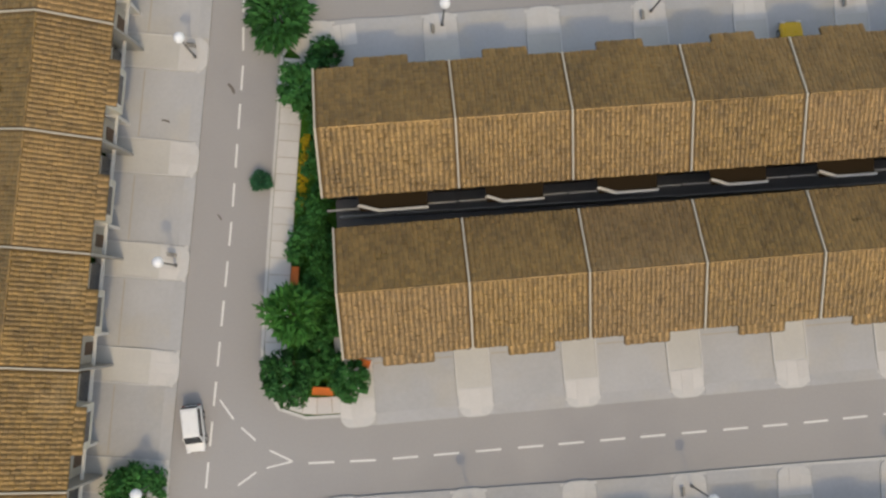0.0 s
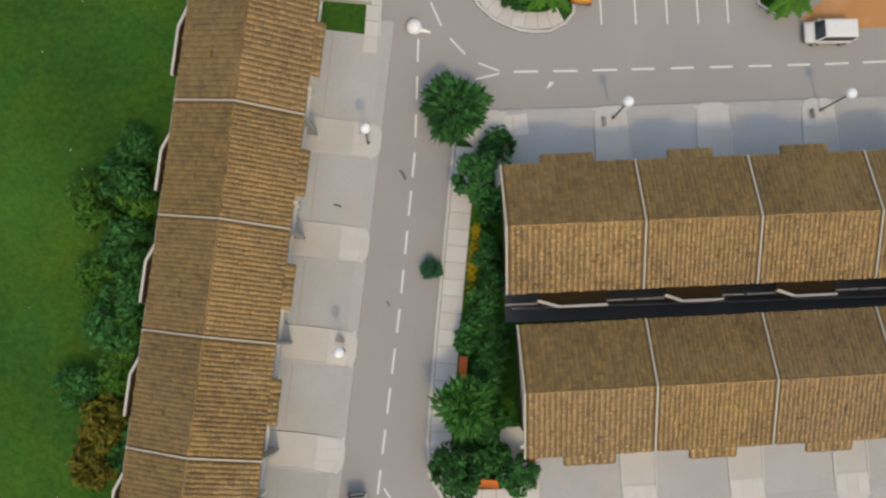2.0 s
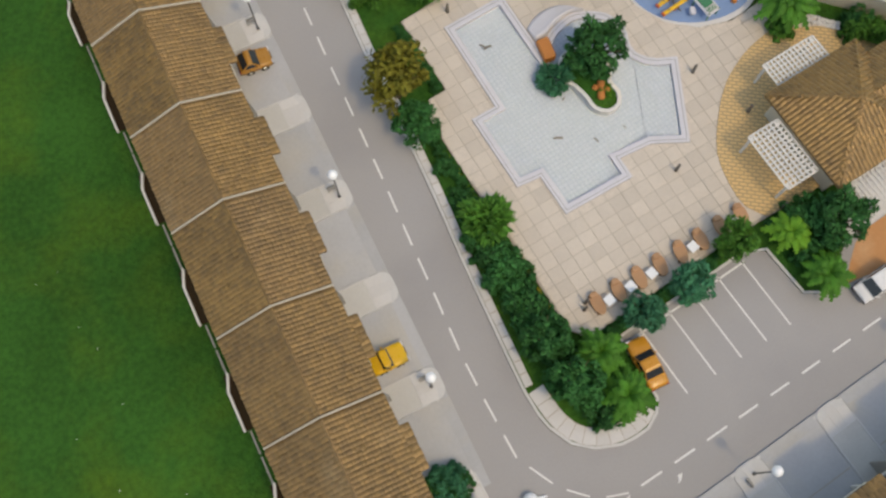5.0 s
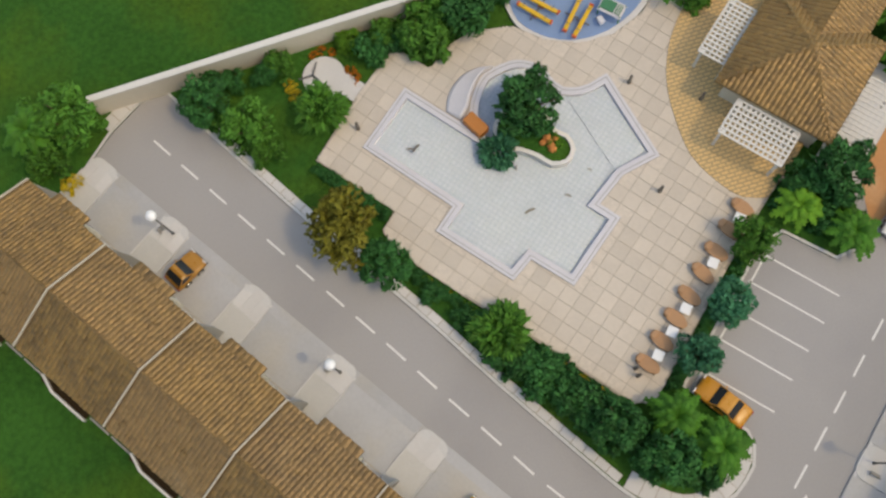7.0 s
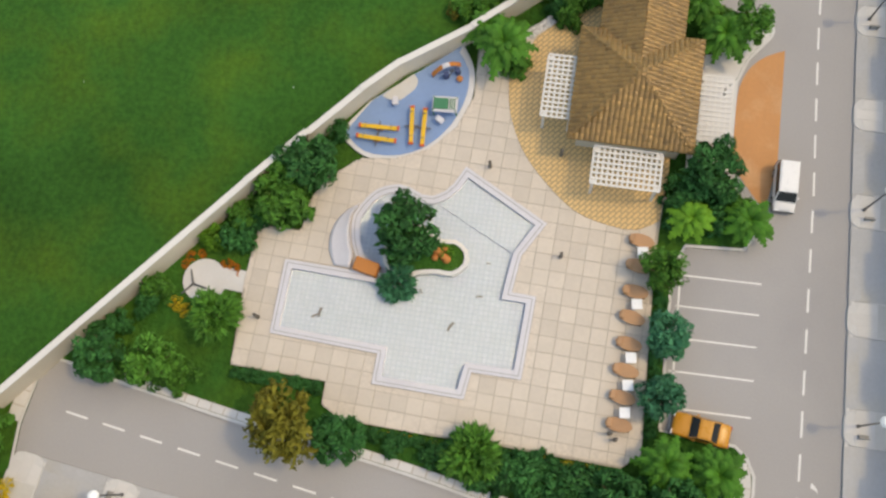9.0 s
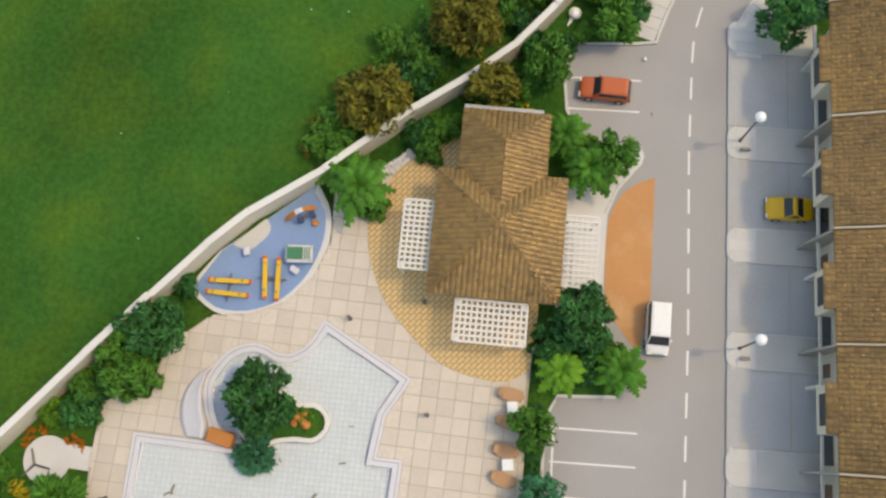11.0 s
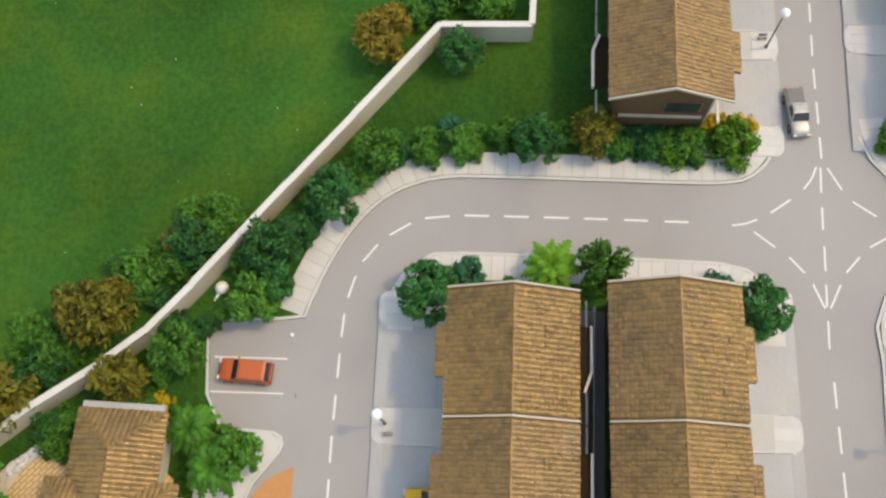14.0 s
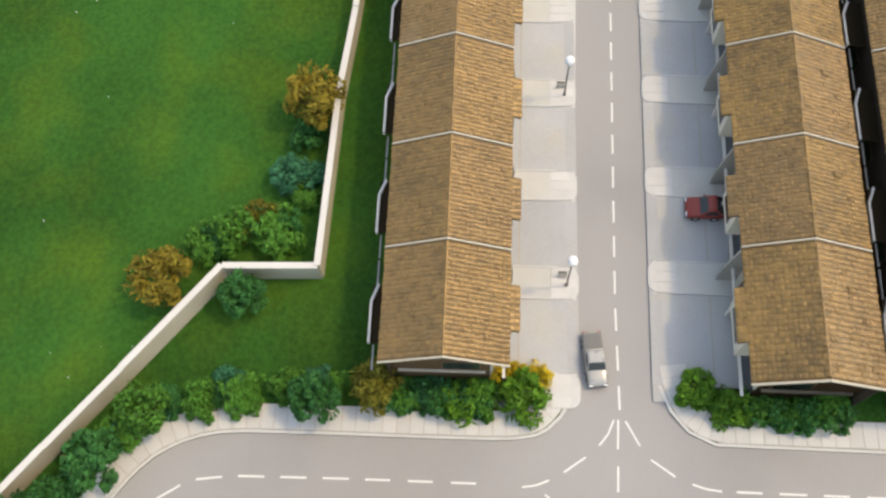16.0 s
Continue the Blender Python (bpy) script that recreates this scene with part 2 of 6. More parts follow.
# ---- mesh tools ----
class Shape:
    """Vertices and faces in estate metres, gathered into one mesh."""

    def __init__(self):
        self.v, self.f, self.smooth = [], [], False

    def add(self, verts, faces):
        n = len(self.v)
        self.v += verts
        self.f += [tuple(n + i for i in f) for f in faces]
        return self

    def box(self, x0, y0, z0, x1, y1, z1, bevel=0.0):
        if not bevel:
            p = [(x, y, z) for z in (z0, z1) for x, y in ((x0, y0), (x1, y0), (x1, y1), (x0, y1))]
            return self.add(p, [(3, 2, 1, 0), (4, 5, 6, 7), (0, 1, 5, 4), (1, 2, 6, 5), (2, 3, 7, 6), (3, 0, 4, 7)])
        b = bevel
        ring = [(x0 + b, y0), (x1 - b, y0), (x1, y0 + b), (x1, y1 - b), (x1 - b, y1), (x0 + b, y1), (x0, y1 - b), (x0, y0 + b)]
        top = [(min(max(x, x0 + b), x1 - b), min(max(y, y0 + b), y1 - b)) for x, y in ring]
        p = [(x, y, z0) for x, y in ring] + [(x, y, z1 - b) for x, y in ring] + [(x, y, z1) for x, y in top]
        f = [tuple(range(7, -1, -1)), tuple(range(16, 24))]
        for k in (0, 8):
            f += [(k + i, k + (i + 1) % 8, k + 8 + (i + 1) % 8, k + 8 + i) for i in range(8)]
        return self.add(p, f)

    def prism(self, poly, z0, z1):
        n = len(poly)
        if area(poly) < 0:
            poly = poly[::-1]
        p = [(x, y, z0) for x, y in poly] + [(x, y, z1) for x, y in poly]
        return self.add(p, [tuple(range(n - 1, -1, -1)), tuple(range(n, 2 * n))] + [(i, (i + 1) % n, n + (i + 1) % n, n + i) for i in range(n)])

    def ring(self, outer, inner, z0, z1):
        """A band between two closed lines of as many points."""
        n = len(outer)
        p = [(x, y, z) for z in (z0, z1) for line in (outer, inner) for x, y in line]
        f = []
        for i in range(n):
            j = (i + 1) % n
            f += [(2 * n + i, 2 * n + j, 3 * n + j, 3 * n + i), (i, j, 2 * n + j, 2 * n + i), (n + j, n + i, 3 * n + i, 3 * n + j)]
        return self.add(p, f)

    def tube(self, a, b, r0, r1, n=8, caps=True):
        a, b = Vector(a), Vector(b)
        d = (b - a).normalized()
        u = d.orthogonal().normalized()
        w = d.cross(u)
        p = [tuple(c + r * (math.cos(t) * u + math.sin(t) * w)) for c, r in ((a, r0), (b, r1)) for t in [2 * math.pi * i / n for i in range(n)]]
        f = [(i, (i + 1) % n, n + (i + 1) % n, n + i) for i in range(n)]
        return self.add(p, f + ([tuple(range(n - 1, -1, -1)), tuple(range(n, 2 * n))] if caps else []))

    def ball(self, c, r, n=10, m=6, squash=1.0):
        p = [(c[0] + r * math.sin(math.pi * j / m) * math.cos(2 * math.pi * i / n), c[1] + r * math.sin(math.pi * j / m) * math.sin(2 * math.pi * i / n), c[2] - r * squash * math.cos(math.pi * j / m)) for j in range(1, m) for i in range(n)]
        p += [(c[0], c[1], c[2] - r * squash), (c[0], c[1], c[2] + r * squash)]
        f = [(j * n + i, j * n + (i + 1) % n, (j + 1) * n + (i + 1) % n, (j + 1) * n + i) for j in range(m - 2) for i in range(n)]
        f += [(len(p) - 2, (i + 1) % n, i) for i in range(n)] + [(len(p) - 1, (m - 2) * n + i, (m - 2) * n + (i + 1) % n) for i in range(n)]
        return self.add(p, f)

    def mesh(self, name, mat):
        me = bpy.data.meshes.new(name)
        me.from_pydata([(S * x, S * y, S * z) for x, y, z in self.v], [], self.f)
        if mat:
            me.materials.append(mat)
        if self.smooth:
            me.polygons.foreach_set("use_smooth", [True] * len(me.polygons))
        me.update()
        return me


def area(poly):
    return 0.5 * sum(a[0] * b[1] - b[0] * a[1] for a, b in zip(poly, poly[1:] + poly[:1]))


def inside(x, y, poly):
    hit = False
    for (ax, ay), (bx, by) in zip(poly, poly[1:] + poly[:1]):
        if (ay > y) != (by > y) and x < (bx - ax) * (y - ay) / (by - ay) + ax:
            hit = not hit
    return hit


def smooth_line(points, step=1.0, closed=False):
    """A Catmull-Rom line through the points."""
    out, n = [], len(points)
    for i in range(n if closed else n - 1):
        if closed:
            p = [points[(i + k) % n] for k in (-1, 0, 1, 2)]
        else:
            p = [points[max(i - 1, 0)], points[i], points[i + 1], points[min(i + 2, n - 1)]]
        k = max(1, int(math.dist(p[1], p[2]) / step))
        for j in range(k):
            t = j / k
            out.append(tuple(0.5 * (2 * p[1][a] + (p[2][a] - p[0][a]) * t + (2 * p[0][a] - 5 * p[1][a] + 4 * p[2][a] - p[3][a]) * t * t + (3 * p[1][a] - p[0][a] - 3 * p[2][a] + p[3][a]) * t ** 3) for a in (0, 1)))
    return out if closed else out + [tuple(points[-1])]


def offset_line(line, d):
    """The line moved d to its left."""
    out = []
    for i in range(len(line)):
        a, b = line[max(i - 1, 0)], line[min(i + 1, len(line) - 1)]
        k = math.hypot(b[0] - a[0], b[1] - a[1]) or 1
        out.append((line[i][0] - d * (b[1] - a[1]) / k, line[i][1] + d * (b[0] - a[0]) / k))
    return out


def resample(line, step):
    out, left = [line[0]], step
    for a, b in zip(line, line[1:]):
        k, at = math.dist(a, b), 0.0
        while k - at > left:
            at += left
            out.append((a[0] + (b[0] - a[0]) * at / k, a[1] + (b[1] - a[1]) * at / k))
            left = step
        left -= k - at
    return out


def part(name, shape, mat, parent=None, label="", at=None):
    ob = new(name, shape.mesh(name, mat) if isinstance(shape, Shape) else shape)
    if parent:
        ob.parent = parent
    if at is not None:
        ob.matrix_basis = at
    return tagged(ob, label)


def at(x, y, z=0.0, turn=0.0):
    return pose(S * x, S * y, S * z, 0, 0, turn)


def thing(name, place, label, category, group="", kind=""):
    ob = new(name)
    ob.empty_display_size = 0.01
    ob.matrix_basis = place
    return tagged(ob, label, category, group, kind)


def solid(name, shape, mat, label, category="", group="", kind="", place=None):
    ob = part(name, shape, mat, None, label, place)
    return tagged(ob, label, category, group, kind)


# ---- ground, roads and kerbs ----
W_STREET_W = [(-10.6, -40), (-8.4, 1.7), (-7.6, 6.8), (-6.75, 14.0), (-5.5, 25.5), (-4.65, 35.8), (-4.1, 43.5), (-2.8, 53.5), (-1.75, 62.5), (-0.65, 70.5), (0.22, 78.8), (1.0, 85.6), (0.6, 87.6)]
DEAD_END = [(0.6, 87.6), (3.4, 87.7), (6.6, 87.3), (8.2, 86.3)]
W_STREET_E = [(8.2, 86.3), (7.9, 84.8), (7.2, 81.3), (6.62, 77.7), (5.7, 71.8), (4.78, 64.4), (4.0, 59.0), (3.25, 54.7), (2.45, 49.3), (1.62, 43.2), (1.75, 40.4), (2.45, 38.6), (3.7, 37.4), (5.5, 36.6), (7.8, 36.5), (9.0, 37.1), (9.7, 38.0)]
POOL_KERB = [(9.9, 43.0), (21.4, 43.3), (23.0, 42.6), (23.3, 38.5), (25.0, 37.4), (27.0, 39.2), (28.6, 39.9), (32.4, 40.0), (36.2, 40.0), (38.1, 39.3), (39.4, 38.35), (40.2, 37.75), (40.8, 37.6), (41.3, 37.8), (41.6, 38.4), (41.7, 42.1), (43.9, 43.3), (49.0, 44.0), (49.4, 38.8), (49.7, 37.1)]
CURVE_OUT = [(49.7, 37.1), (52.3, 36.3), (55.5, 34.9), (58.1, 33.1), (59.7, 31.1), (60.8, 27.9), (61.05, 22.1), (61.2, 11.8), (61.4, 7.3), (62.1, 5.3), (64.1, 3.75), (66.4, 3.35), (76.5, 3.5), (88.0, 3.5), (140.0, 3.4)]
outer = smooth_line(W_STREET_W, 2.0) + DEAD_END[1:] + smooth_line(W_STREET_E, 1.0)[1:] + POOL_KERB + smooth_line(CURVE_OUT, 1.0)[1:]
solid("ground", Shape().prism([(x, y) for x, y in outer] + [(140, 140), (-90, 140), (-90, -40)], -1.5, 0.12), GRASS, "dark green flocked lawn of the scale model", kind="structure")
solid("road", Shape().prism([(-14, -40), (140, -40), (140, 30), (70, 60), (30, 95), (-10, 95)], -1.5, 0.0), ASPHALT, "smooth grey asphalt road surface", kind="structure")

BLOCK_MID = [(4.5, 2.35), (13.6, 2.5), (21.5, 2.6), (37.0, 2.9), (43.5, 3.3), (49.2, 3.3), (51.5, 3.4), (53.5, 4.2), (55.0, 6.0), (55.4, 8.0), (55.4, 13.9), (55.2, 26.0), (55.0, 28.4), (53.7, 30.3), (51.6, 31.4), (48.8, 31.6), (42.7, 31.2), (31.2, 31.0), (15.7, 30.9), (5.8, 30.8), (3.4, 30.6), (1.5, 29.8), (0.45, 28.3), (-0.3, 21.8), (-1.05, 15.3), (-1.85, 7.4), (-1.75, 4.8), (-0.8, 3.1), (1.1, 2.35)]
BLOCK_SE = [(61.8, -40), (61.6, -9.0), (61.6, -6.0), (62.4, -4.2), (63.8, -3.0), (65.5, -2.3), (67.5, -2.1), (76.0, -2.2), (93.5, -2.4), (140, -2.5), (140, -40)]
BLOCK_SW = [(-4.0, -40), (-2.6, -10), (-1.5, -4.5), (1.0, -3.3), (6.8, -3.25), (18.7, -3.2), (34.8, -2.85), (44.4, -2.75), (48.6, -2.8), (51.3, -2.55), (53.5, -3.3), (55.3, -5.7), (55.8, -8.5), (56.2, -40)]
solid("ground", Shape().prism(BLOCK_MID, -1.5, 0.12), GRASS, "green flocked lot between two back-to-back house rows", kind="structure")
solid("ground", Shape().prism(BLOCK_SE, -1.5, 0.12), GRASS, "green flocked lot under the house row by the crossing", kind="structure")
solid("ground", Shape().prism(BLOCK_SW, -1.5, 0.12), GRASS, "green flocked lot south of the cross road", kind="structure")


def kerb(line, width=0.22, top=0.16):
    """A low raised edge along a road; the lot lies to the left of the line."""
    a, b = line, offset_line(line, width)
    n = len(a)
    p = [(x, y, z) for z in (0.0, top) for l in (a, b) for x, y in l]
    f = [(2 * n + i + 1, 2 * n + i, 3 * n + i, 3 * n + i + 1) for i in range(n - 1)]
    f += [(i, i + 1, 2 * n + i + 1, 2 * n + i) for i in range(n - 1)] + [(n + i + 1, n + i, 3 * n + i, 3 * n + i + 1) for i in range(n - 1)]
    solid("kerb", Shape().add(p, f), KERB, "pale raised kerb along the road", kind="structure")


kerb([(x, y) for x, y in outer])
kerb(BLOCK_MID + BLOCK_MID[:1])
kerb(BLOCK_SE[:-1], -0.22)
kerb(BLOCK_SW, -0.22)


def slabs(line, width, step, name="pavement", z=0.2, label="pale paved footpath of single slabs"):
    """A footpath of single slabs, to the left of the kerb line."""
    line = resample(line, step)
    a, b = offset_line(line, 0.24), offset_line(line, 0.24 + width)
    base = Shape()
    for i in range(len(line) - 1):
        base.prism([a[i], a[i + 1], b[i + 1], b[i]], 0.1, z - 0.035)
    path = solid(name, base, JOINT, label, kind="structure")
    g = 0.022
    for i in range(len(line) - 1):
        q = [Vector(a[i]), Vector(a[i + 1]), Vector(b[i + 1]), Vector(b[i])]
        c = sum(q, Vector((0, 0))) / 4
        k = [tuple(v + (c - v).normalized() * g * 2) for v in q]
        k = [tuple(v) for v in k]
        part("slab", Shape().prism([(x, y) for x, y in k], z - 0.06, z + random.uniform(-0.006, 0.006)), PAVING, path)
    return path


slabs([(0.45, 28.2), (-0.3, 21.8), (-1.05, 15.3), (-1.85, 7.4), (-1.78, 5.2)], 1.55, 1.2)
slabs([(-1.65, 4.5), (-0.8, 3.15), (1.1, 2.4), (4.6, 2.4)], 1.2, 1.1)
slabs([(5.9, 30.75), (3.4, 30.55), (1.6, 29.8), (0.6, 28.6)], 1.6, 1.1)
slabs(smooth_line([(49.5, 3.35), (51.5, 3.45), (53.5, 4.25), (55.0, 6.0), (55.4, 8.0), (55.4, 13.9), (55.2, 26.0), (55.0, 28.4), (53.7, 30.3), (51.6, 31.35), (49.0, 31.55)], 0.8), 1.9, 0.95)
slabs(smooth_line(W_STREET_E[2:10], 0.8), 0.62, 1.0)
slabs(smooth_line(W_STREET_E[9:-1], 0.8), 1.3, 1.1)
slabs(smooth_line(CURVE_OUT[:11], 0.8), 1.8, 0.95)
slabs(smooth_line([(67.0, -2.15), (65.5, -2.35), (63.8, -3.0), (62.4, -4.2), (61.65, -6.0), (61.6, -9.0), (61.8, -30)], 0.8), 1.85, 0.95)
slabs(smooth_line([(56.0, -30), (55.75, -8.5), (55.3, -5.7), (53.5, -3.35), (51.3, -2.6), (49.8, -2.75)], 0.8), 1.5, 0.95)
slabs([(1.0, 85.7), (0.55, 87.4)], 1.2, 1.0)
slabs([(3.4, 87.6), (6.6, 87.2), (8.1, 86.2)], 1.0, 1.1)
slabs([(-4.65, 35.0), (-4.4, 38.0), (-4.15, 41.5)], 1.0, 1.2)

# road markings
MARKS = solid("road_marking", Shape().box(0, 0, 0.004, 0.01, 0.01, 0.006), PAINT, "white dashed lane and bay lines on asphalt", kind="structure")


def mark(a, b, width=0.16):
    d = Vector((b[0] - a[0], b[1] - a[1])).normalized().orthogonal() * width / 2
    part("dash", Shape().prism([(a[0] + d.x, a[1] + d.y), (a[0] - d.x, a[1] - d.y), (b[0] - d.x, b[1] - d.y), (b[0] + d.x, b[1] + d.y)], 0.004, 0.012), PAINT, MARKS)


def dashes(line, start=0.0, pitch=2.86, length=1.75, width=0.15):
    pts = resample(line, 0.1)
    k = start
    while k + length < (len(pts) - 1) * 0.1:
        mark(pts[int(k * 10)], pts[int((k + length) * 10)], width)
        k += pitch


W_CENTRE = [(4.67, 84.7), (2.6, 70.3), (1.48, 62.3), (0.64, 56.9), (0.1, 53.1), (-0.66, 48.3), (-1.02, 44.5), (-1.38, 39.0)]
dashes(W_CENTRE, 0.0, 2.9)
dashes([(-1.85, 36.15), (-2.0, 33.0), (-2.25, 27.9), (-3.5, 16.85), (-5.0, 5.9), (-6.2, -3.0), (-8.6, -40)], 0.0, 2.82)
dashes([(1.12, -0.7), (6.0, -0.78), (19.0, -0.45), (37.0, 0.0), (48.6, 0.5)], 0.0, 2.96, 1.8)
dashes([(4.35, 33.62), (10.0, 33.65), (28.5, 33.95), (41.2, 34.4), (49.6, 34.45), (52.2, 34.15), (54.7, 33.2), (56.1, 31.8), (57.1, 30.4), (57.7, 29.0), (58.0, 26.5), (58.2, 18.8), (58.35, 8.0)], 0.77, 2.89)
dashes([(58.65, -7.25), (58.95, -40)], 0.0)
dashes([(62.6, 0.35), (71.6, 0.6), (96.7, 0.6), (140, 0.5)], 1.2)
for a, b in (((-4.85, 4.05), (-3.95, 2.65)), ((-3.45, 2.05), (-2.5, 1.1)), ((-1.55, 0.35), (0.0, -0.5)), ((0.0, -0.52), (-1.8, -0.85)), ((-2.55, -1.1), (-3.85, -1.95)),
             ((-0.9, 38.9), (-0.15, 37.1)), ((0.45, 36.2), (1.55, 34.95)), ((2.5, 34.3), (4.0, 33.7)), ((4.0, 33.5), (2.25, 33.1)), ((1.35, 32.7), (-0.05, 31.6))):
    mark(a, b, 0.13)
for a, b in (((63.1, 0.8), (62.1, 1.2)), ((62.1, 1.2), (61.3, 1.8)), ((60.45, 2.75), (59.37, 4.2)), ((58.78, 5.2), (58.4, 6.1)), ((58.4, 6.1), (58.25, 7.0)),
             ((63.05, 0.0), (61.4, -0.93)), ((60.5, -1.65), (59.45, -3.25)), ((59.0, -4.36), (58.74, -5.3)), ((58.74, -5.3), (58.64, -6.3)),
             ((57.83, 5.45), (56.74, 4.0)), ((56.06, 3.05), (54.94, 2.02)), ((54.14, 1.49), (52.44, 0.76)),
             ((57.99, -4.07), (57.09, -2.62)), ((56.33, -1.86), (55.13, -0.87)), ((54.19, -0.41), (52.45, 0.37)),
             ((63.1, 0.5), (61.1, 0.55)), ((59.95, 0.55), (58.25, 0.58)), ((57.0, 0.56), (55.15, 0.57)), ((54.15, 0.59), (52.55, 0.61)), ((51.55, 0.6), (49.55, 0.62))):
    mark(a, b, 0.13)
for x in (11.65, 14.2, 16.55, 18.85, 21.1):
    mark((x - 0.15, 42.9), (x, 37.1), 0.12)
for x in (44.2, 46.65):
    mark((x - 0.15, 43.3), (x, 38.1), 0.12)
part("bay_edge", Shape().prism([(10.0, 42.55), (21.2, 42.85), (21.2, 42.7), (10.0, 42.4)], 0.004, 0.012), PAINT, MARKS)


# ---- terraced houses ----
EAVE, RIDGE, DEPTH, WIDTH = 6.2, 8.0, 8.4, 7.7


def pillow(s, o, u, up, n, w, k, h):
    """One convex tile on a slope: w wide along u, k long up the slope, h high, its lower end blunt and proud."""
    p = []
    for b, rise in ((-0.06, 0.78), (0.1, 0.98), (0.25, 1.0), (0.95, 0.9), (1.06, 0.76)):
        for a, q in ((-0.5, 0.0), (-0.3, 0.72), (0.0, 1.0), (0.3, 0.72), (0.5, 0.0)):
            p.append(tuple(o + u * (a * w) + up * (b * k) + n * (h * rise * (0.4 + 0.6 * q))))
    f = []
    for r in range(4):
        f += [(5 * r + c, 5 * r + c + 1, 5 * r + c + 6, 5 * r + c + 5) for c in range(4)]
    s.add(p, f)


def tiles(x0, x1, y0, y1, z0, z1, cols, rows):
    """Overlapping convex tiles down a slope from (y1, z1) at the ridge to (y0, z0) at the eave."""
    s, w = Shape(), (x1 - x0) / cols
    s.smooth = True
    up = Vector((0, y1 - y0, z1 - z0))
    k = up.length / rows
    up.normalize()
    u = Vector((1, 0, 0)) if y1 > y0 else Vector((-1, 0, 0))
    n = u.cross(up)
    for i in range(cols):
        for j in range(rows):
            o = Vector((x0 + (i + 0.5) * w + random.uniform(-0.015, 0.015), y0, z0)) + up * (j * k + random.uniform(-0.025, 0.025)) + n * random.uniform(0.0, 0.02)
            loose = 2.4 if random.random() < 0.15 else 1.0
            tilt = (n + u * random.gauss(0, 0.07 * loose)).normalized()
            pillow(s, o, u, (up + n * random.gauss(0, 0.05 * loose) + u * random.gauss(0, 0.035 * loose)).normalized(), tilt, w * 1.04, k, 0.125 * random.uniform(0.75, 1.25))
    return s


def wall_shape(x0, x1):
    """The rendered box of a house with its gables and the projecting upper bay."""
    d, mid = DEPTH, DEPTH / 2
    s = Shape().box(x0, 0.55, 0.1, x1, d - 1.1, EAVE - 0.15)
    s.add([(x, y, z) for x in (x0, x1) for y, z in ((0.55, EAVE - 0.15), (d - 1.1, EAVE - 0.15), (mid, RIDGE - 0.35))], [(0, 2, 1), (3, 4, 5)])
    return s.box(2.35, d - 1.1, 2.9, 5.35, d + 0.1, EAVE - 0.2)


WALL_FIRST = wall_shape(0.55, WIDTH).mesh("wall", WALLS)
WALL_LAST = wall_shape(0.0, WIDTH - 0.55).mesh("wall", WALLS)


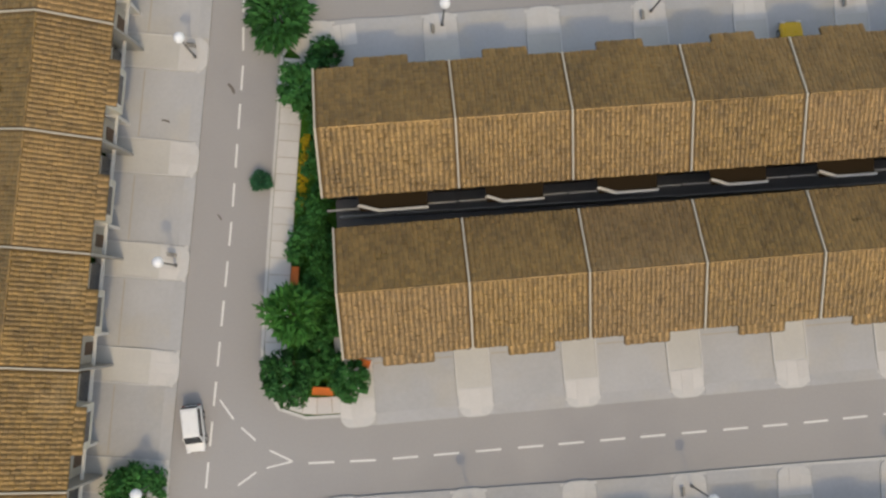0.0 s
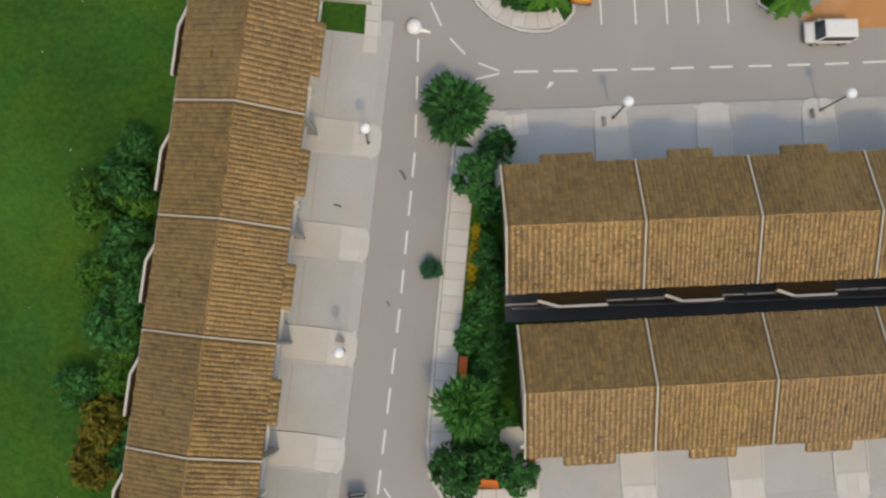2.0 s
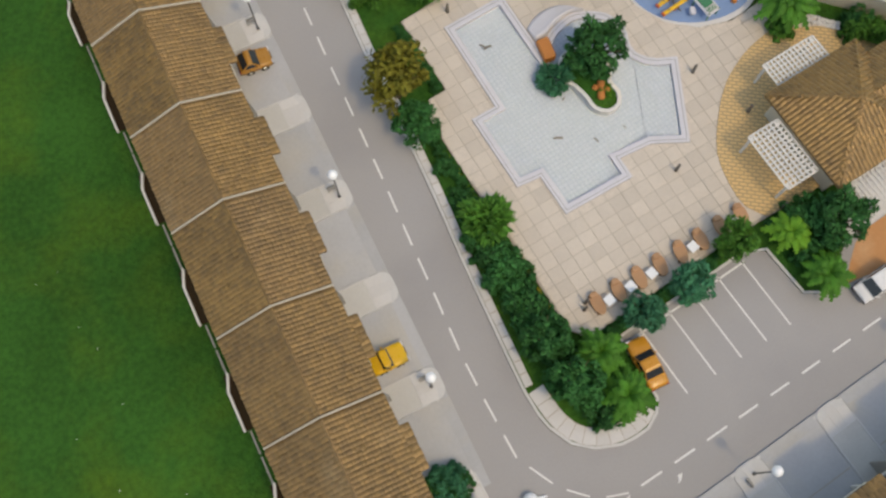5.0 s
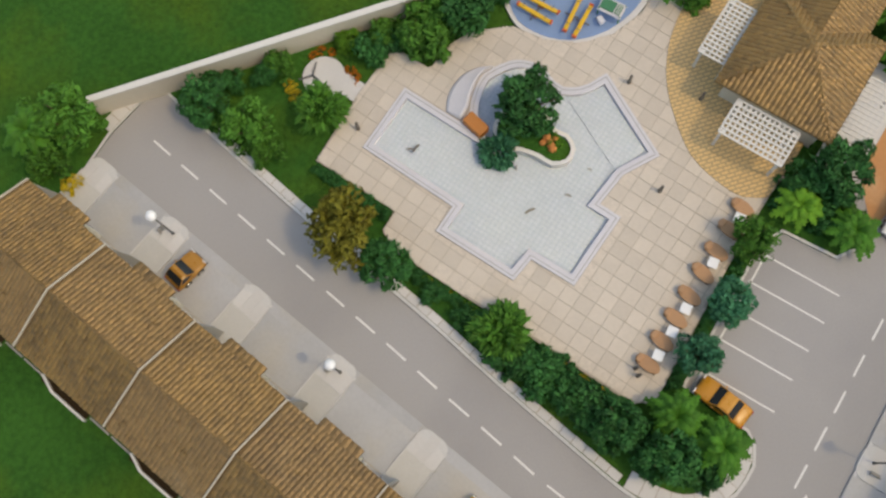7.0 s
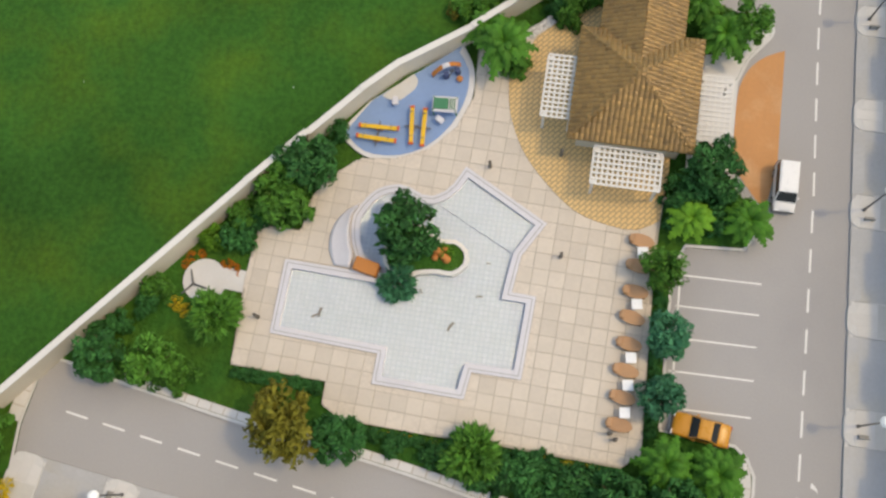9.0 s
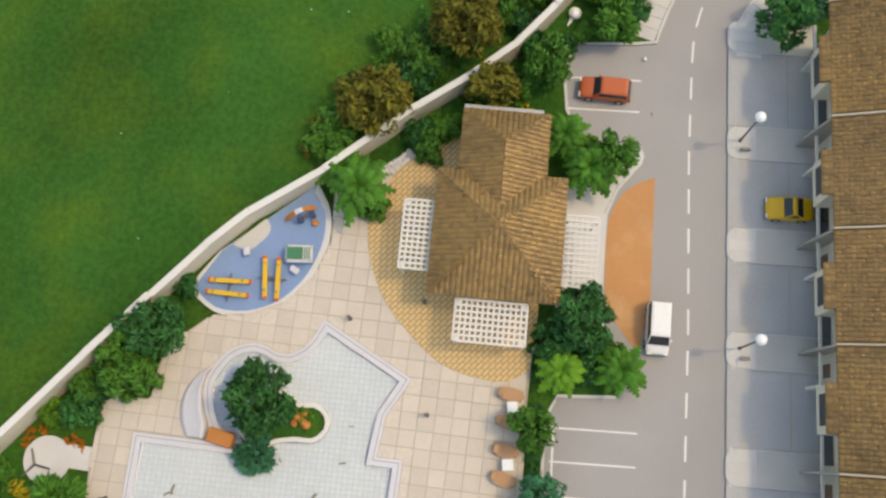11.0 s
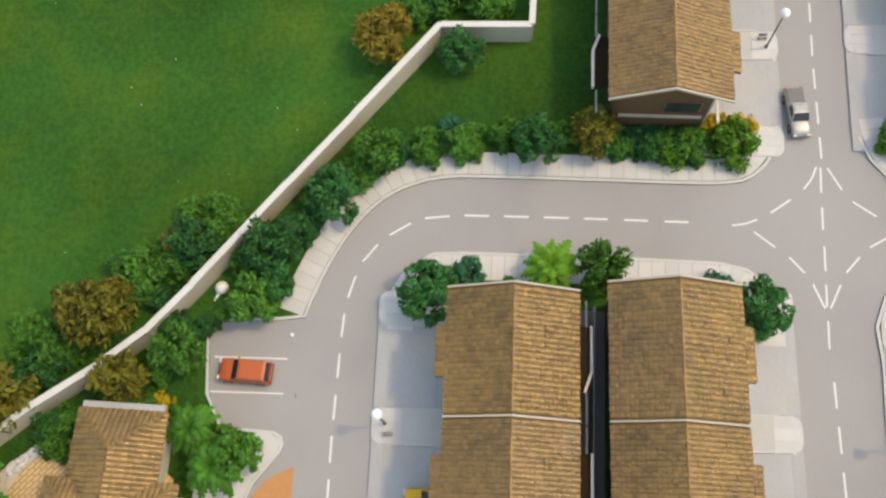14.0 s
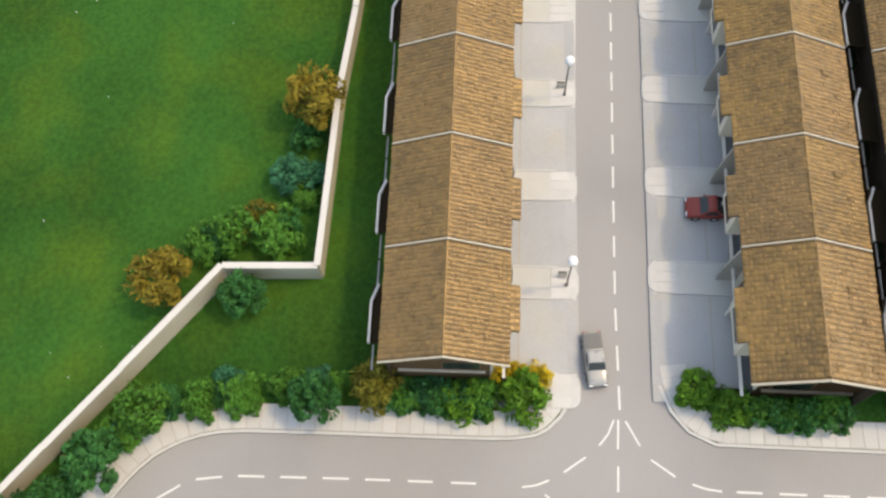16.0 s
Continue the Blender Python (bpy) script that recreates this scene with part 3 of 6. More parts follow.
def house():
    """A two-storey terraced house: x along the row, front towards +y, origin at the back corner of the eaves."""
    h = thing("terraced_house", at(0, 0), "cream two-storey terraced house with brown barrel-tiled roof", "house", "terraced houses")
    w, d = WIDTH, DEPTH
    mid = d / 2
    walls = wall_shape(0.0, w)
    body = part("wall", walls, WALLS, h, "cream rendered walls")
    slab = Shape()
    t = 0.16
    prof = [(0.0, EAVE - t), (0.0, EAVE), (mid, RIDGE), (d, EAVE), (d, EAVE - t), (mid, RIDGE - t)]
    slab.add([(x, y, z) for x in (0.02, w - 0.02) for y, z in prof], [(0, 1, 2, 5), (2, 3, 4, 5), (6, 11, 8, 7), (8, 11, 10, 9)] + [(i, (i + 6), (i + 1) % 6 + 6, (i + 1) % 6) for i in range(6)])
    k = (RIDGE - EAVE) / mid
    bump = 0.62
    slab.add([(x, y, z) for x in (2.3, 5.4) for y, z in ((d - 0.3, EAVE + 0.3 * k), (d + bump, EAVE - bump * k), (d + bump, EAVE - bump * k - t), (d - 0.3, EAVE + 0.3 * k - t))], [(0, 1, 2, 3), (7, 6, 5, 4), (0, 4, 5, 1), (1, 5, 6, 2), (2, 6, 7, 3), (3, 7, 4, 0)])
    roof = part("roof", slab, UNDER, h, "brown pitched roof with a projecting eave")
    back = tiles(0.18, w - 0.18, 0.0, mid, EAVE, RIDGE, 23, 15)
    tagged(part("roof_tiles", back, TILE, roof, "brown barrel tiles on the back slope"), kind="stuff")
    front = tiles(0.18, w - 0.18, d, mid, EAVE, RIDGE, 23, 15)
    front.add(*(lambda s: (s.v, s.f))(tiles(2.35, 5.35, d + bump, d, EAVE - bump * k, EAVE, 7, 2)))
    tagged(part("roof_tiles", front, TILE, roof, "brown barrel tiles on the street slope"), kind="stuff")
    ridge = Shape()
    n = 14
    for i in range(n):
        a = 0.2 + (w - 0.4) * i / n
        ridge.tube((a, mid, RIDGE + 0.04), (a + (w - 0.4) / n * 1.08, mid, RIDGE + 0.02), 0.12, 0.1, 8)
    part("ridge_tiles", ridge, TILE, roof)
    cap(h, 0.0)
    # street front
    fin = [(d - 1.1, 0.1), (d + 0.3, 0.1), (d + 0.3, 2.3), (d - 0.1, EAVE - 0.3), (d - 1.1, EAVE - 0.3)]
    part("fin", Shape().add([(x, y, z) for x in (-0.08, 0.08) for y, z in fin], [(4, 3, 2, 1, 0), (5, 6, 7, 8, 9)] + [(k, (k + 1) % 5, (k + 1) % 5 + 5, k + 5) for k in range(5)]), FIN, h, "grey sloped party-wall fin")
    part("column", Shape().box(5.36, d - 1.1, 0.1, 5.56, d - 0.2, 2.9), WHITE, h)
    part("beam", Shape().box(0.12, d - 0.35, 2.65, w - 0.12, d - 0.18, 2.88), WHITE, h, "white carport beam")
    # no recess here: a thin dark sheet imitates the shade inside the carport
    part("carport_opening", Shape().box(0.5, d - 1.12, 0.15, 5.0, d - 1.06, 2.5), GLASS, h, "flat dark panel in place of the carport's inner shade")
    part("front_door", Shape().box(6.1, d - 1.12, 0.15, 7.0, d - 1.04, 2.2, 0.02), DOOR, h, "brown front door")
    for a, b in ((0.6, 1.9), (5.9, 7.2)):
        win = part("window", Shape().box(a - 0.08, d - 1.11, 3.4, b + 0.08, d - 1.03, 5.1, 0.02), WHITE, h, "white-framed upper window")
        part("pane", Shape().box(a, d - 1.04, 3.48, b, d - 1.01, 5.02), GLASS, win)
    win = part("window", Shape().box(2.75, d + 0.09, 3.5, 4.95, d + 0.15, 5.1, 0.02), WHITE, h)
    part("pane", Shape().box(2.85, d + 0.13, 3.58, 4.85, d + 0.17, 5.02), GLASS, win)
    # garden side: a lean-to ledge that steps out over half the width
    # slab coloured almost black to stand for the shade below the eave
    ledge = part("canopy", Shape().prism([(6.0, 0.56), (1.9, 0.56), (2.0, -0.9), (5.9, -0.9)], 4.3, 4.38), SHADE, h, "flat canopy over the garden side, gap shade in its dark colour")
    part("canopy_edge", Shape().prism([(2.0, -0.42), (1.86, -0.56), (3.1, -1.02), (5.95, -1.02), (5.95, -0.86), (3.15, -0.86)], 4.25, 4.62), WHITE, ledge, "white canopy edge")
    # rails take the grey so that they look dim, as if shaded
    for a, b in ((0.1, 1.95), (5.95, w - 0.1)):
        part("garden_rail", Shape().box(a, -0.72, 3.95, b, -0.6, 4.1), FIN, h, "thin rail between canopies, greyed for the alley's shading")
    # panel over the cream wall; its colour carries the shade of the gap
    part("garden_front", Shape().box(0.02, 0.51, 0.1, w - 0.02, 0.56, EAVE - 0.2), GARDEN, h, "brown garden front, the gap's darkness in its colour")
    for a, b in ((0.8, 2.4), (4.4, 6.4)):
        win = part("window", Shape().box(a - 0.04, 0.48, 1.2, b + 0.08, 0.56, 2.8), DOOR, h)
        part("pane", Shape().box(a, 0.45, 1.28, b, 0.49, 2.72), GLASS, win)
    return h


def cap_shape(x, width, top=0.3):
    s, m = Shape(), DEPTH / 2
    prof = [(-0.06, EAVE - 0.06), (-0.06, EAVE + top), (m, RIDGE + top), (DEPTH + 0.06, EAVE + top), (DEPTH + 0.06, EAVE - 0.06), (m, RIDGE - 0.06)]
    s.add([(x + o, y, z) for o in (-width / 2, width / 2) for y, z in prof], [(0, 5, 2, 1), (2, 5, 4, 3), (6, 7, 8, 11), (8, 9, 10, 11)] + [(i, (i + 1) % 6, (i + 1) % 6 + 6, i + 6) for i in range(6)])
    return s


def cap(parent, x, width=0.4):
    return part("parapet_cap", cap_shape(x, width), CAP, parent, "cream parapet cap between roofs")


VERGE_MESH = cap_shape(0.0, 0.11, 0.17).mesh("verge", VERGE)


def yard(place, w):
    """The paved yard before a house: drive and, at the party wall, a rounded entry pad; y runs from the house to the kerb."""
    far = 5.05
    drive = solid("driveway", Shape().box(1.28, -1.2, 0.05, w - 1.28, far, 0.17, 0.02), CONCRETE, "grey concrete driveway before a house", kind="structure", place=place)
    part("kerb_ramp", Shape().prism([(1.3, far - 0.55), (1.55, far - 0.62), (w - 1.55, far - 0.62), (w - 1.3, far - 0.55), (w - 1.3, far + 0.2), (1.3, far + 0.2)], 0.05, 0.185), CONCRETE, drive, "pale sloped crossover")
    part("apron", Shape().box(0.1, far - 1.6, 0.05, w - 0.1, far + 0.18, 0.15), CONCRETE, drive)
    part("threshold", Shape().box(1.4, 0.9, 0.15, w - 1.4, 0.98, 0.176), JOINT, drive)


PAD = None


def entry_pad(place):
    global PAD
    if PAD:
        return copy_thing(PAD, place)
    far, r, hw = 5.0, 0.75, 1.22
    pad = thing("entry_pad", place, "pale raised entry path with rounded kerb end", "path", "entry paths", "structure")
    round_end = [(-hw, far - 1.75), (hw, far - 1.75)] + [(hw - r + r * math.cos(radians(a)), far - 0.45 + r * math.sin(radians(a))) for a in range(0, 91, 15)] + [(-hw + r + r * math.cos(radians(a)), far - 0.45 + r * math.sin(radians(a))) for a in range(90, 181, 15)]
    part("kerbstone", Shape().prism(round_end, 0.0, 0.22), KERB, pad)
    part("slab", Shape().prism([(x * 0.3 - 0.79, y * 0.9 + 0.42) for x, y in ((-hw, far - 1.75), (hw, far - 1.75), (hw, far - 0.2), (-hw, far - 0.45))], 0.2, 0.25), PAVING, pad)
    part("slab", Shape().box(-0.38, far - 1.65, 0.2, 0.38, far + 0.15, 0.25), PAVING, pad)
    part("slab", Shape().prism([(-x * 0.3 + 0.79, y * 0.9 + 0.42) for x, y in ((-hw, far - 1.75), (hw, far - 1.75), (hw, far - 0.2), (-hw, far - 0.45))], 0.2, 0.25), PAVING, pad)
    part("path_bed", Shape().box(-hw, -1.2, 0.05, hw, far - 1.74, 0.21, 0.02), CREAM, pad, "cream paved path")
    for sx in (-hw, hw):
        part("path_edge", Shape().box(sx - 0.05, -1.2, 0.05, sx + 0.05, far - 1.2, 0.27), KERB, pad)
    PAD = pad
    return pad


LAMP = None


def street_lamp(x, y, z=0.25):
    global LAMP
    m = at(x, y, z)
    if LAMP:
        return copy_thing(LAMP, m)
    lamp = thing("street_lamp", m, "dark slender street lamp with white globe head", "street lamp", "street lamps")
    part("base", Shape().tube((0, 0, 0), (0, 0, 0.35), 0.14, 0.09, 8), METAL, lamp)
    part("pole", Shape().tube((0, 0, 0.3), (0, 0, 4.35), 0.075, 0.055, 8), METAL, lamp)
    part("collar", Shape().tube((0, 0, 4.25), (0, 0, 4.4), 0.11, 0.14, 8), METAL, lamp)
    g = Shape().ball((0, 0, 4.7), 0.38, 14, 9)
    g.smooth = True
    part("globe", g, GLOBE, lamp, "white globe")
    LAMP = lamp
    return lamp


POST = None


def letter_post(x, y, turn):
    """The little bench that stands beside each lamp."""
    global POST
    if POST:
        return copy_thing(POST, at(x, y, 0.24, turn))
    p = thing("bench", at(x, y, 0.24, turn), "small grey bench on the entry path", "bench", "kerbside benches")
    part("seat", Shape().box(-0.32, -0.12, 0.26, 0.32, 0.12, 0.32, 0.02), FIN, p)
    part("backrest", Shape().box(-0.32, 0.11, 0.34, 0.32, 0.15, 0.6), FIN, p)
    for sx in (-0.26, 0.26):
        part("leg", Shape().box(sx - 0.03, -0.1, 0, sx + 0.03, 0.1, 0.26), METAL, p)
    POST = p
    return p


HOUSE = house()
HOUSE_USED = False


def row(ox, oy, turn, cuts, lamps, pad_shift=0.0, yards=True, ledges=True, bare=(), short=0.0):
    """A terrace: from the back corner (ox, oy), along turn degrees, with party walls at the cuts."""
    global HOUSE_USED
    frame_m = at(ox, oy, 0, turn)
    last, ends = None, []
    for i, (a, b) in enumerate(zip(cuts, cuts[1:])):
        m = frame_m @ at(a, 0)
        if HOUSE_USED:
            h = copy_thing(HOUSE, m)
        else:
            HOUSE.matrix_basis = m
            h, HOUSE_USED = HOUSE, True
        h.scale.x = (b - a) / WIDTH
        last = h
        ends.append(h)
        if not ledges:
            for o in [o for o in h.children_recursive if o.name.startswith(("canopy", "garden_rail"))]:
                bpy.data.objects.remove(o)
        if i == 0 and 0 in bare:
            bpy.data.objects.remove([o for o in h.children if o.name.startswith("fin")][0])
        if i == 0:
            end = [o for o in h.children if o.name.startswith("parapet_cap")][0]
            end.data = VERGE_MESH
        if yards:
            y0 = DEPTH - 0.15 - short
            yard(frame_m @ at(a + pad_shift, y0), b - a)
    part("verge", VERGE_MESH, None, last, "thin tan verge at the row end", at(WIDTH, 0))
    first = last if len(cuts) == 2 else ends[0]
    for h, mesh in ((first, WALL_FIRST), (last, WALL_LAST)):
        [o for o in h.children if o.name.startswith("wall")][0].data = mesh
    for h, x0, x1, o in ((first, 0.49, 0.57, -1), (last, WIDTH - 0.57, WIDTH - 0.49, 1)):
        prof = [(0.6, 0.1), (7.2, 0.1), (7.2, EAVE - 0.3), (DEPTH / 2, RIDGE - 0.4), (0.6, EAVE - 0.3)]
        part("gable_facing", Shape().add([(x, y, z) for x in (x0, x1) for y, z in prof], [(0, 4, 3, 2, 1), (5, 6, 7, 8, 9)] + [(k, (k + 1) % 5, (k + 1) % 5 + 5, k + 5) for k in range(5)]), GABLE, h, "brown gable facing")
        e = (x0 if o < 0 else x1) + o * 0.03
        win = part("gable_window", Shape().box(e - 0.04, 4.0, 3.6, e + 0.04, 6.6, 5.2), DOOR, h, "dark window in the gable end")
        part("pane", Shape().box(e + o * 0.02 - 0.04, 4.1, 3.7, e + o * 0.02 + 0.04, 6.5, 5.1), GLASS, win)
        part("gable_band", Shape().box(e - 0.12, 1.0, 2.9, e + 0.12, 6.9, 3.1), VERGE, h)
    if yards:
        for i, a in enumerate(cuts):
            if i in bare:
                continue
            entry_pad(frame_m @ at(a + pad_shift, DEPTH - 0.15 - short))
            if i in lamps:
                p = frame_m @ at(a + pad_shift + 0.15, DEPTH + 4.25 - short)
                street_lamp(p.translation.x / S, p.translation.y / S)
                q = frame_m @ at(a + pad_shift - 0.55, DEPTH + 3.95 - short)
                letter_post(q.translation.x / S, q.translation.y / S, turn + 90)


row(3.45, 17.2, 1.42, (0.0, 8.9, 16.4, 24.25, 31.7, 39.3, 47.6), (1, 3, 5))
row(51.75, 16.55, 181.7, (0.0, 8.9, 16.45, 24.15, 31.7, 39.35, 47.7), (), -0.3, ledges=False)
row(-16.65, 39.2, -97.4, (0.0, 9.05, 16.6, 24.0, 31.4, 39.0, 46.6), (1, 3, 5), bare=(0,), short=0.3)
row(-11.05, 88.0, -96.3, (0.0, 7.2, 15.2, 23.05, 31.2, 39.15, 47.35), (1, 3, 5), 0.25, bare=(6,), short=0.95)
row(113.0, 17.4, 180.9, (0.0, 8.0, 16.2, 24.2, 32.4, 40.3, 48.3), (3, 5))
row(64.4, -15.38, 0.2, (0.0, 9.35, 17.1, 25.3, 33.1, 41.0, 48.8), (), ledges=False, bare=(0,))
row(113.0, -17.2, 180.2, (0.0, 8.0, 15.9, 23.5, 31.7, 39.5, 48.7), (), 0, False)
row(3.5, -16.7, 0.3, (0.0, 8.8, 16.6, 24.5, 32.1, 39.6, 47.3), (1, 3, 5))


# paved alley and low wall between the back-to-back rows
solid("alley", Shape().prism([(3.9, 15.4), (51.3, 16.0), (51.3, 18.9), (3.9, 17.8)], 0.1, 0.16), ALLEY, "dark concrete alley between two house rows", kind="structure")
alley_wall = thing("alley_wall", at(0, 0), "thin pale dividing wall along the alley", "wall")
for k in range(12):
    x = 4.2 + 3.92 * k
    part("wall_panel", Shape().prism([(x, 16.28 + 0.0125 * (x - 4)), (x + 3.86, 16.33 + 0.0125 * (x - 4)), (x + 3.86, 16.45 + 0.0125 * (x - 4)), (x, 16.4 + 0.0125 * (x - 4))], 0.16, 1.9 + 0.12 * (k % 2)), FIN, alley_wall)

# ---- boundary wall ----
WALL = [(4.3, 89.4), (22.7, 74.6), (27.1, 70.9), (31.0, 67.6), (33.6, 65.0), (37.1, 60.2), (42.2, 54.4), (45.2, 50.4), (47.6, 47.7), (51.1, 44.9), (58.95, 39.1), (64.6, 34.82), (72.4, 28.95), (72.65, 22.1), (87.7, 21.95), (95.1, 21.4), (114.0, 20.6)]
WALL = offset_line(WALL, -0.06)
wall = thing("boundary_wall", at(0, 0), "cream boundary wall with pale flat coping", "wall", kind="structure")
for n, (a, b) in enumerate(zip(WALL, WALL[1:])):
    d = Vector((b[0] - a[0], b[1] - a[1]))
    e = d.normalized().orthogonal()
    top = (2.4 if a[0] > 25 else 2.6) + (0.1 if n % 2 else 0.0)
    for name, half, z0, z1, mat in (("wall_panel", 0.14, 0.0, top, WALL_IN), ("coping", 0.24, top, top + 0.14, WHITE)):
        q = [(a[0] + e.x * half, a[1] + e.y * half), (a[0] - e.x * half, a[1] - e.y * half), (b[0] - e.x * half, b[1] - e.y * half), (b[0] + e.x * half, b[1] + e.y * half)]
        part(name, Shape().prism(q, z0, z1), mat, wall)

# low walls and beds in the gap of the western terraces
solid("garden_wall", Shape().prism([(-14.5, 40.15), (-5.15, 39.25), (-5.2, 38.68), (-14.5, 39.58)], 0.1, 0.75), CREAM, "low cream garden wall between two house rows", "wall")


# ---- pool garden ----
DECK_EDGE = [(9.75, 73.5), (9.6, 66.55), (8.0, 66.5), (7.15, 65.0), (7.05, 58.3), (7.1, 53.7), (7.0, 49.6), (6.9, 45.5), (8.0, 44.2), (21.5, 44.7), (25.0, 44.6), (26.5, 44.5), (36.5, 46.0), (39.5, 53.5), (36.3, 59.6), (34.5, 59.5), (32.4, 59.4), (29.8, 60.3), (27.8, 62.0), (26.7, 64.4), (26.4, 66.9), (24.5, 69.3), (22.6, 70.2), (20.2, 70.4), (20.2, 73.6), (15.9, 73.8)]
LAGOON = [(25.3, 59.8), (24.7, 60.3), (24.15, 61.2), (24.15, 62.0), (24.55, 62.9), (24.7, 63.7), (24.4, 64.8), (23.8, 65.65), (22.75, 66.35), (21.95, 66.72), (20.8, 66.7), (19.5, 66.35), (18.7, 65.95), (17.75, 65.3)]
POOL_OUT = [(17.9, 71.1), (12.4, 71.15), (12.1, 63.2), (9.95, 63.25), (9.85, 56.7), (11.8, 56.45), (11.8, 52.95), (17.8, 52.7), (17.85, 54.45), (20.6, 54.15), (23.25, 52.65), (26.75, 59.1)] + smooth_line(LAGOON, 0.45)


def inset(poly, d):
    """A closed line moved inwards by d, corner by corner."""
    out, n = [], len(poly)
    s = 1 if area(poly) > 0 else -1
    for i in range(n):
        a, b, c = Vector(poly[i - 1]), Vector(poly[i]), Vector(poly[(i + 1) % n])
        u, v = (b - a).normalized(), (c - b).normalized()
        nu, nv = Vector((-u.y, u.x)) * s, Vector((-v.y, v.x)) * s
        k = nu + nv
        k = k / max(0.35, k.length_squared / 2) if k.length > 1e-6 else nu
        out.append(tuple(b + k * d))
    return out


POOL_IN = inset(POOL_OUT, 0.6)
solid("pool_basin", Shape().prism(inset(POOL_OUT, 0.2), 0.13, 0.22), POOL, "shallow pool basin with pale blue tiles", "pool", kind="structure")
pool = thing("swimming_pool", at(0, 0), "angular swimming pool with grey coping and clear water", "pool")
part("coping", Shape().ring(POOL_OUT, POOL_IN, 0.14, 0.52), COPING, pool, "smooth grey pool coping")
part("joint", Shape().ring(inset(POOL_OUT, 0.2), inset(POOL_OUT, 0.25), 0.5, 0.524), FIN, pool, "thin grey joint in the coping")
part("joint", Shape().ring(inset(POOL_OUT, -0.03), inset(POOL_OUT, 0.01), 0.3, 0.41), FIN, pool, "thin grey joint round the coping")
water = part("water", Shape().prism(inset(POOL_OUT, 0.5), 0.36, 0.40), WATER, pool, "clear still water")
water.visible_shadow = False
part("step", Shape().prism([(23.65, 60.75), (23.9, 60.65), (20.85, 54.5), (20.6, 54.65)], 0.2, 0.3), POOL, pool, "sunken divider of the shallow end")
part("shallow_floor", Shape().prism([(23.8, 60.6), (20.8, 54.5), (23.1, 53.3), (26.05, 59.0)], 0.2, 0.28), POOL, pool, "raised floor of the shallow end")


def pave(name, edge, holes, size, turn, z, mat, base_mat, label, origin=(0, 0)):
    """Square tiles within an edge, each one an object; cut ones along the edge are joined."""
    hole = holes[0] if area(holes[0]) < 0 else holes[0][::-1]
    near = min(range(len(hole)), key=lambda k: math.dist(hole[k], edge[0]))
    hole = hole[near:] + hole[:near + 1]
    keyhole = (edge if area(edge) > 0 else [edge[0]] + edge[:0:-1]) + [edge[0]] + hole
    floor = solid(name, Shape().prism(keyhole, 0.1, z - 0.03), base_mat, label, kind="structure")
    mesh = Shape().box(0.022, 0.022, z - 0.06, size - 0.022, size - 0.022, z, 0.01).mesh("deck_tile", mat)
    cut, rot = Shape(), Matrix.Rotation(radians(turn), 2)
    xs, ys = [p[0] for p in edge], [p[1] for p in edge]
    free = lambda p: inside(p.x, p.y, edge) and not any(inside(p.x, p.y, h) for h in holes)
    n = int(max(max(xs) - min(xs), max(ys) - min(ys)) / size) + 3
    count, fine = 0, 6
    for i in range(-n, n):
        for j in range(-n, n):
            c = [Vector(origin) + rot @ Vector(((i + a) * size, (j + b) * size)) for a in (0, 0.5, 1) for b in (0, 0.5, 1)]
            ok = [free(p) for p in c]
            if all(ok) and count < 300:
                o = c[0]
                part("tile", mesh, None, floor, at=at(o.x, o.y, 0, turn))
                count += 1
            elif any(ok):
                k = size / fine
                for a in range(fine):
                    for b in range(fine):
                        q = [Vector(origin) + rot @ Vector((i * size + 0.02 * (u == 0 and a == 0) - 0.02 * (u == 1 and a == fine - 1) + (a + u) * k, j * size + 0.02 * (v == 0 and b == 0) - 0.02 * (v == 1 and b == fine - 1) + (b + v) * k)) for u, v in ((0, 0), (1, 0), (1, 1), (0, 1))]
                        if sum(free(p) for p in q) >= 3:
                            m = len(cut.v)
                            cut.v += [(p.x, p.y, z) for p in q]
                            cut.f.append((m, m + 1, m + 2, m + 3))
    tagged(part("cut_tiles", cut, mat, floor), kind="stuff")
    return floor


# slide mound, island and planters in the pool
def evenly(points, n):
    line = smooth_line(points, 0.05)
    return [line[round(k * (len(line) - 1) / (n - 1))] for k in range(n)]


low = evenly([(22.8, 66.45), (22.2, 67.25), (21.2, 67.95), (20.05, 68.17), (18.95, 68.02), (17.95, 67.5)], 22)
high = evenly([(22.55, 66.5), (21.8, 66.85), (20.8, 66.82), (19.6, 66.52), (18.9, 66.2), (17.95, 66.25)], 22)
mound = Shape()
mound.smooth = True
steps = [(0.0, 0.38), (0.02, 0.55), (0.2, 0.68), (0.34, 0.63), (0.5, 0.8), (0.64, 0.76), (0.82, 0.98), (0.97, 0.98), (1.0, 0.38)]
mound.add([(a[0] + (b[0] - a[0]) * u, a[1] + (b[1] - a[1]) * u, z) for a, b in zip(low, high) for u, z in steps], [(9 * k + m, 9 * k + m + 1, 9 * k + m + 10, 9 * k + m + 9) for k in range(21) for m in range(8)] + [tuple(range(8, -1, -1)), tuple(range(189, 198))])
solid("pool_slide", mound, COPING, "smooth pale curved slide beside the pool", "slide")
solid("planter_box", Shape().box(-0.9, -0.5, 0.3, 0.9, 0.5, 1.15, 0.08), RUST, "orange block planter on the pool edge", "planter", place=at(18.1, 65.05, 0, 78))
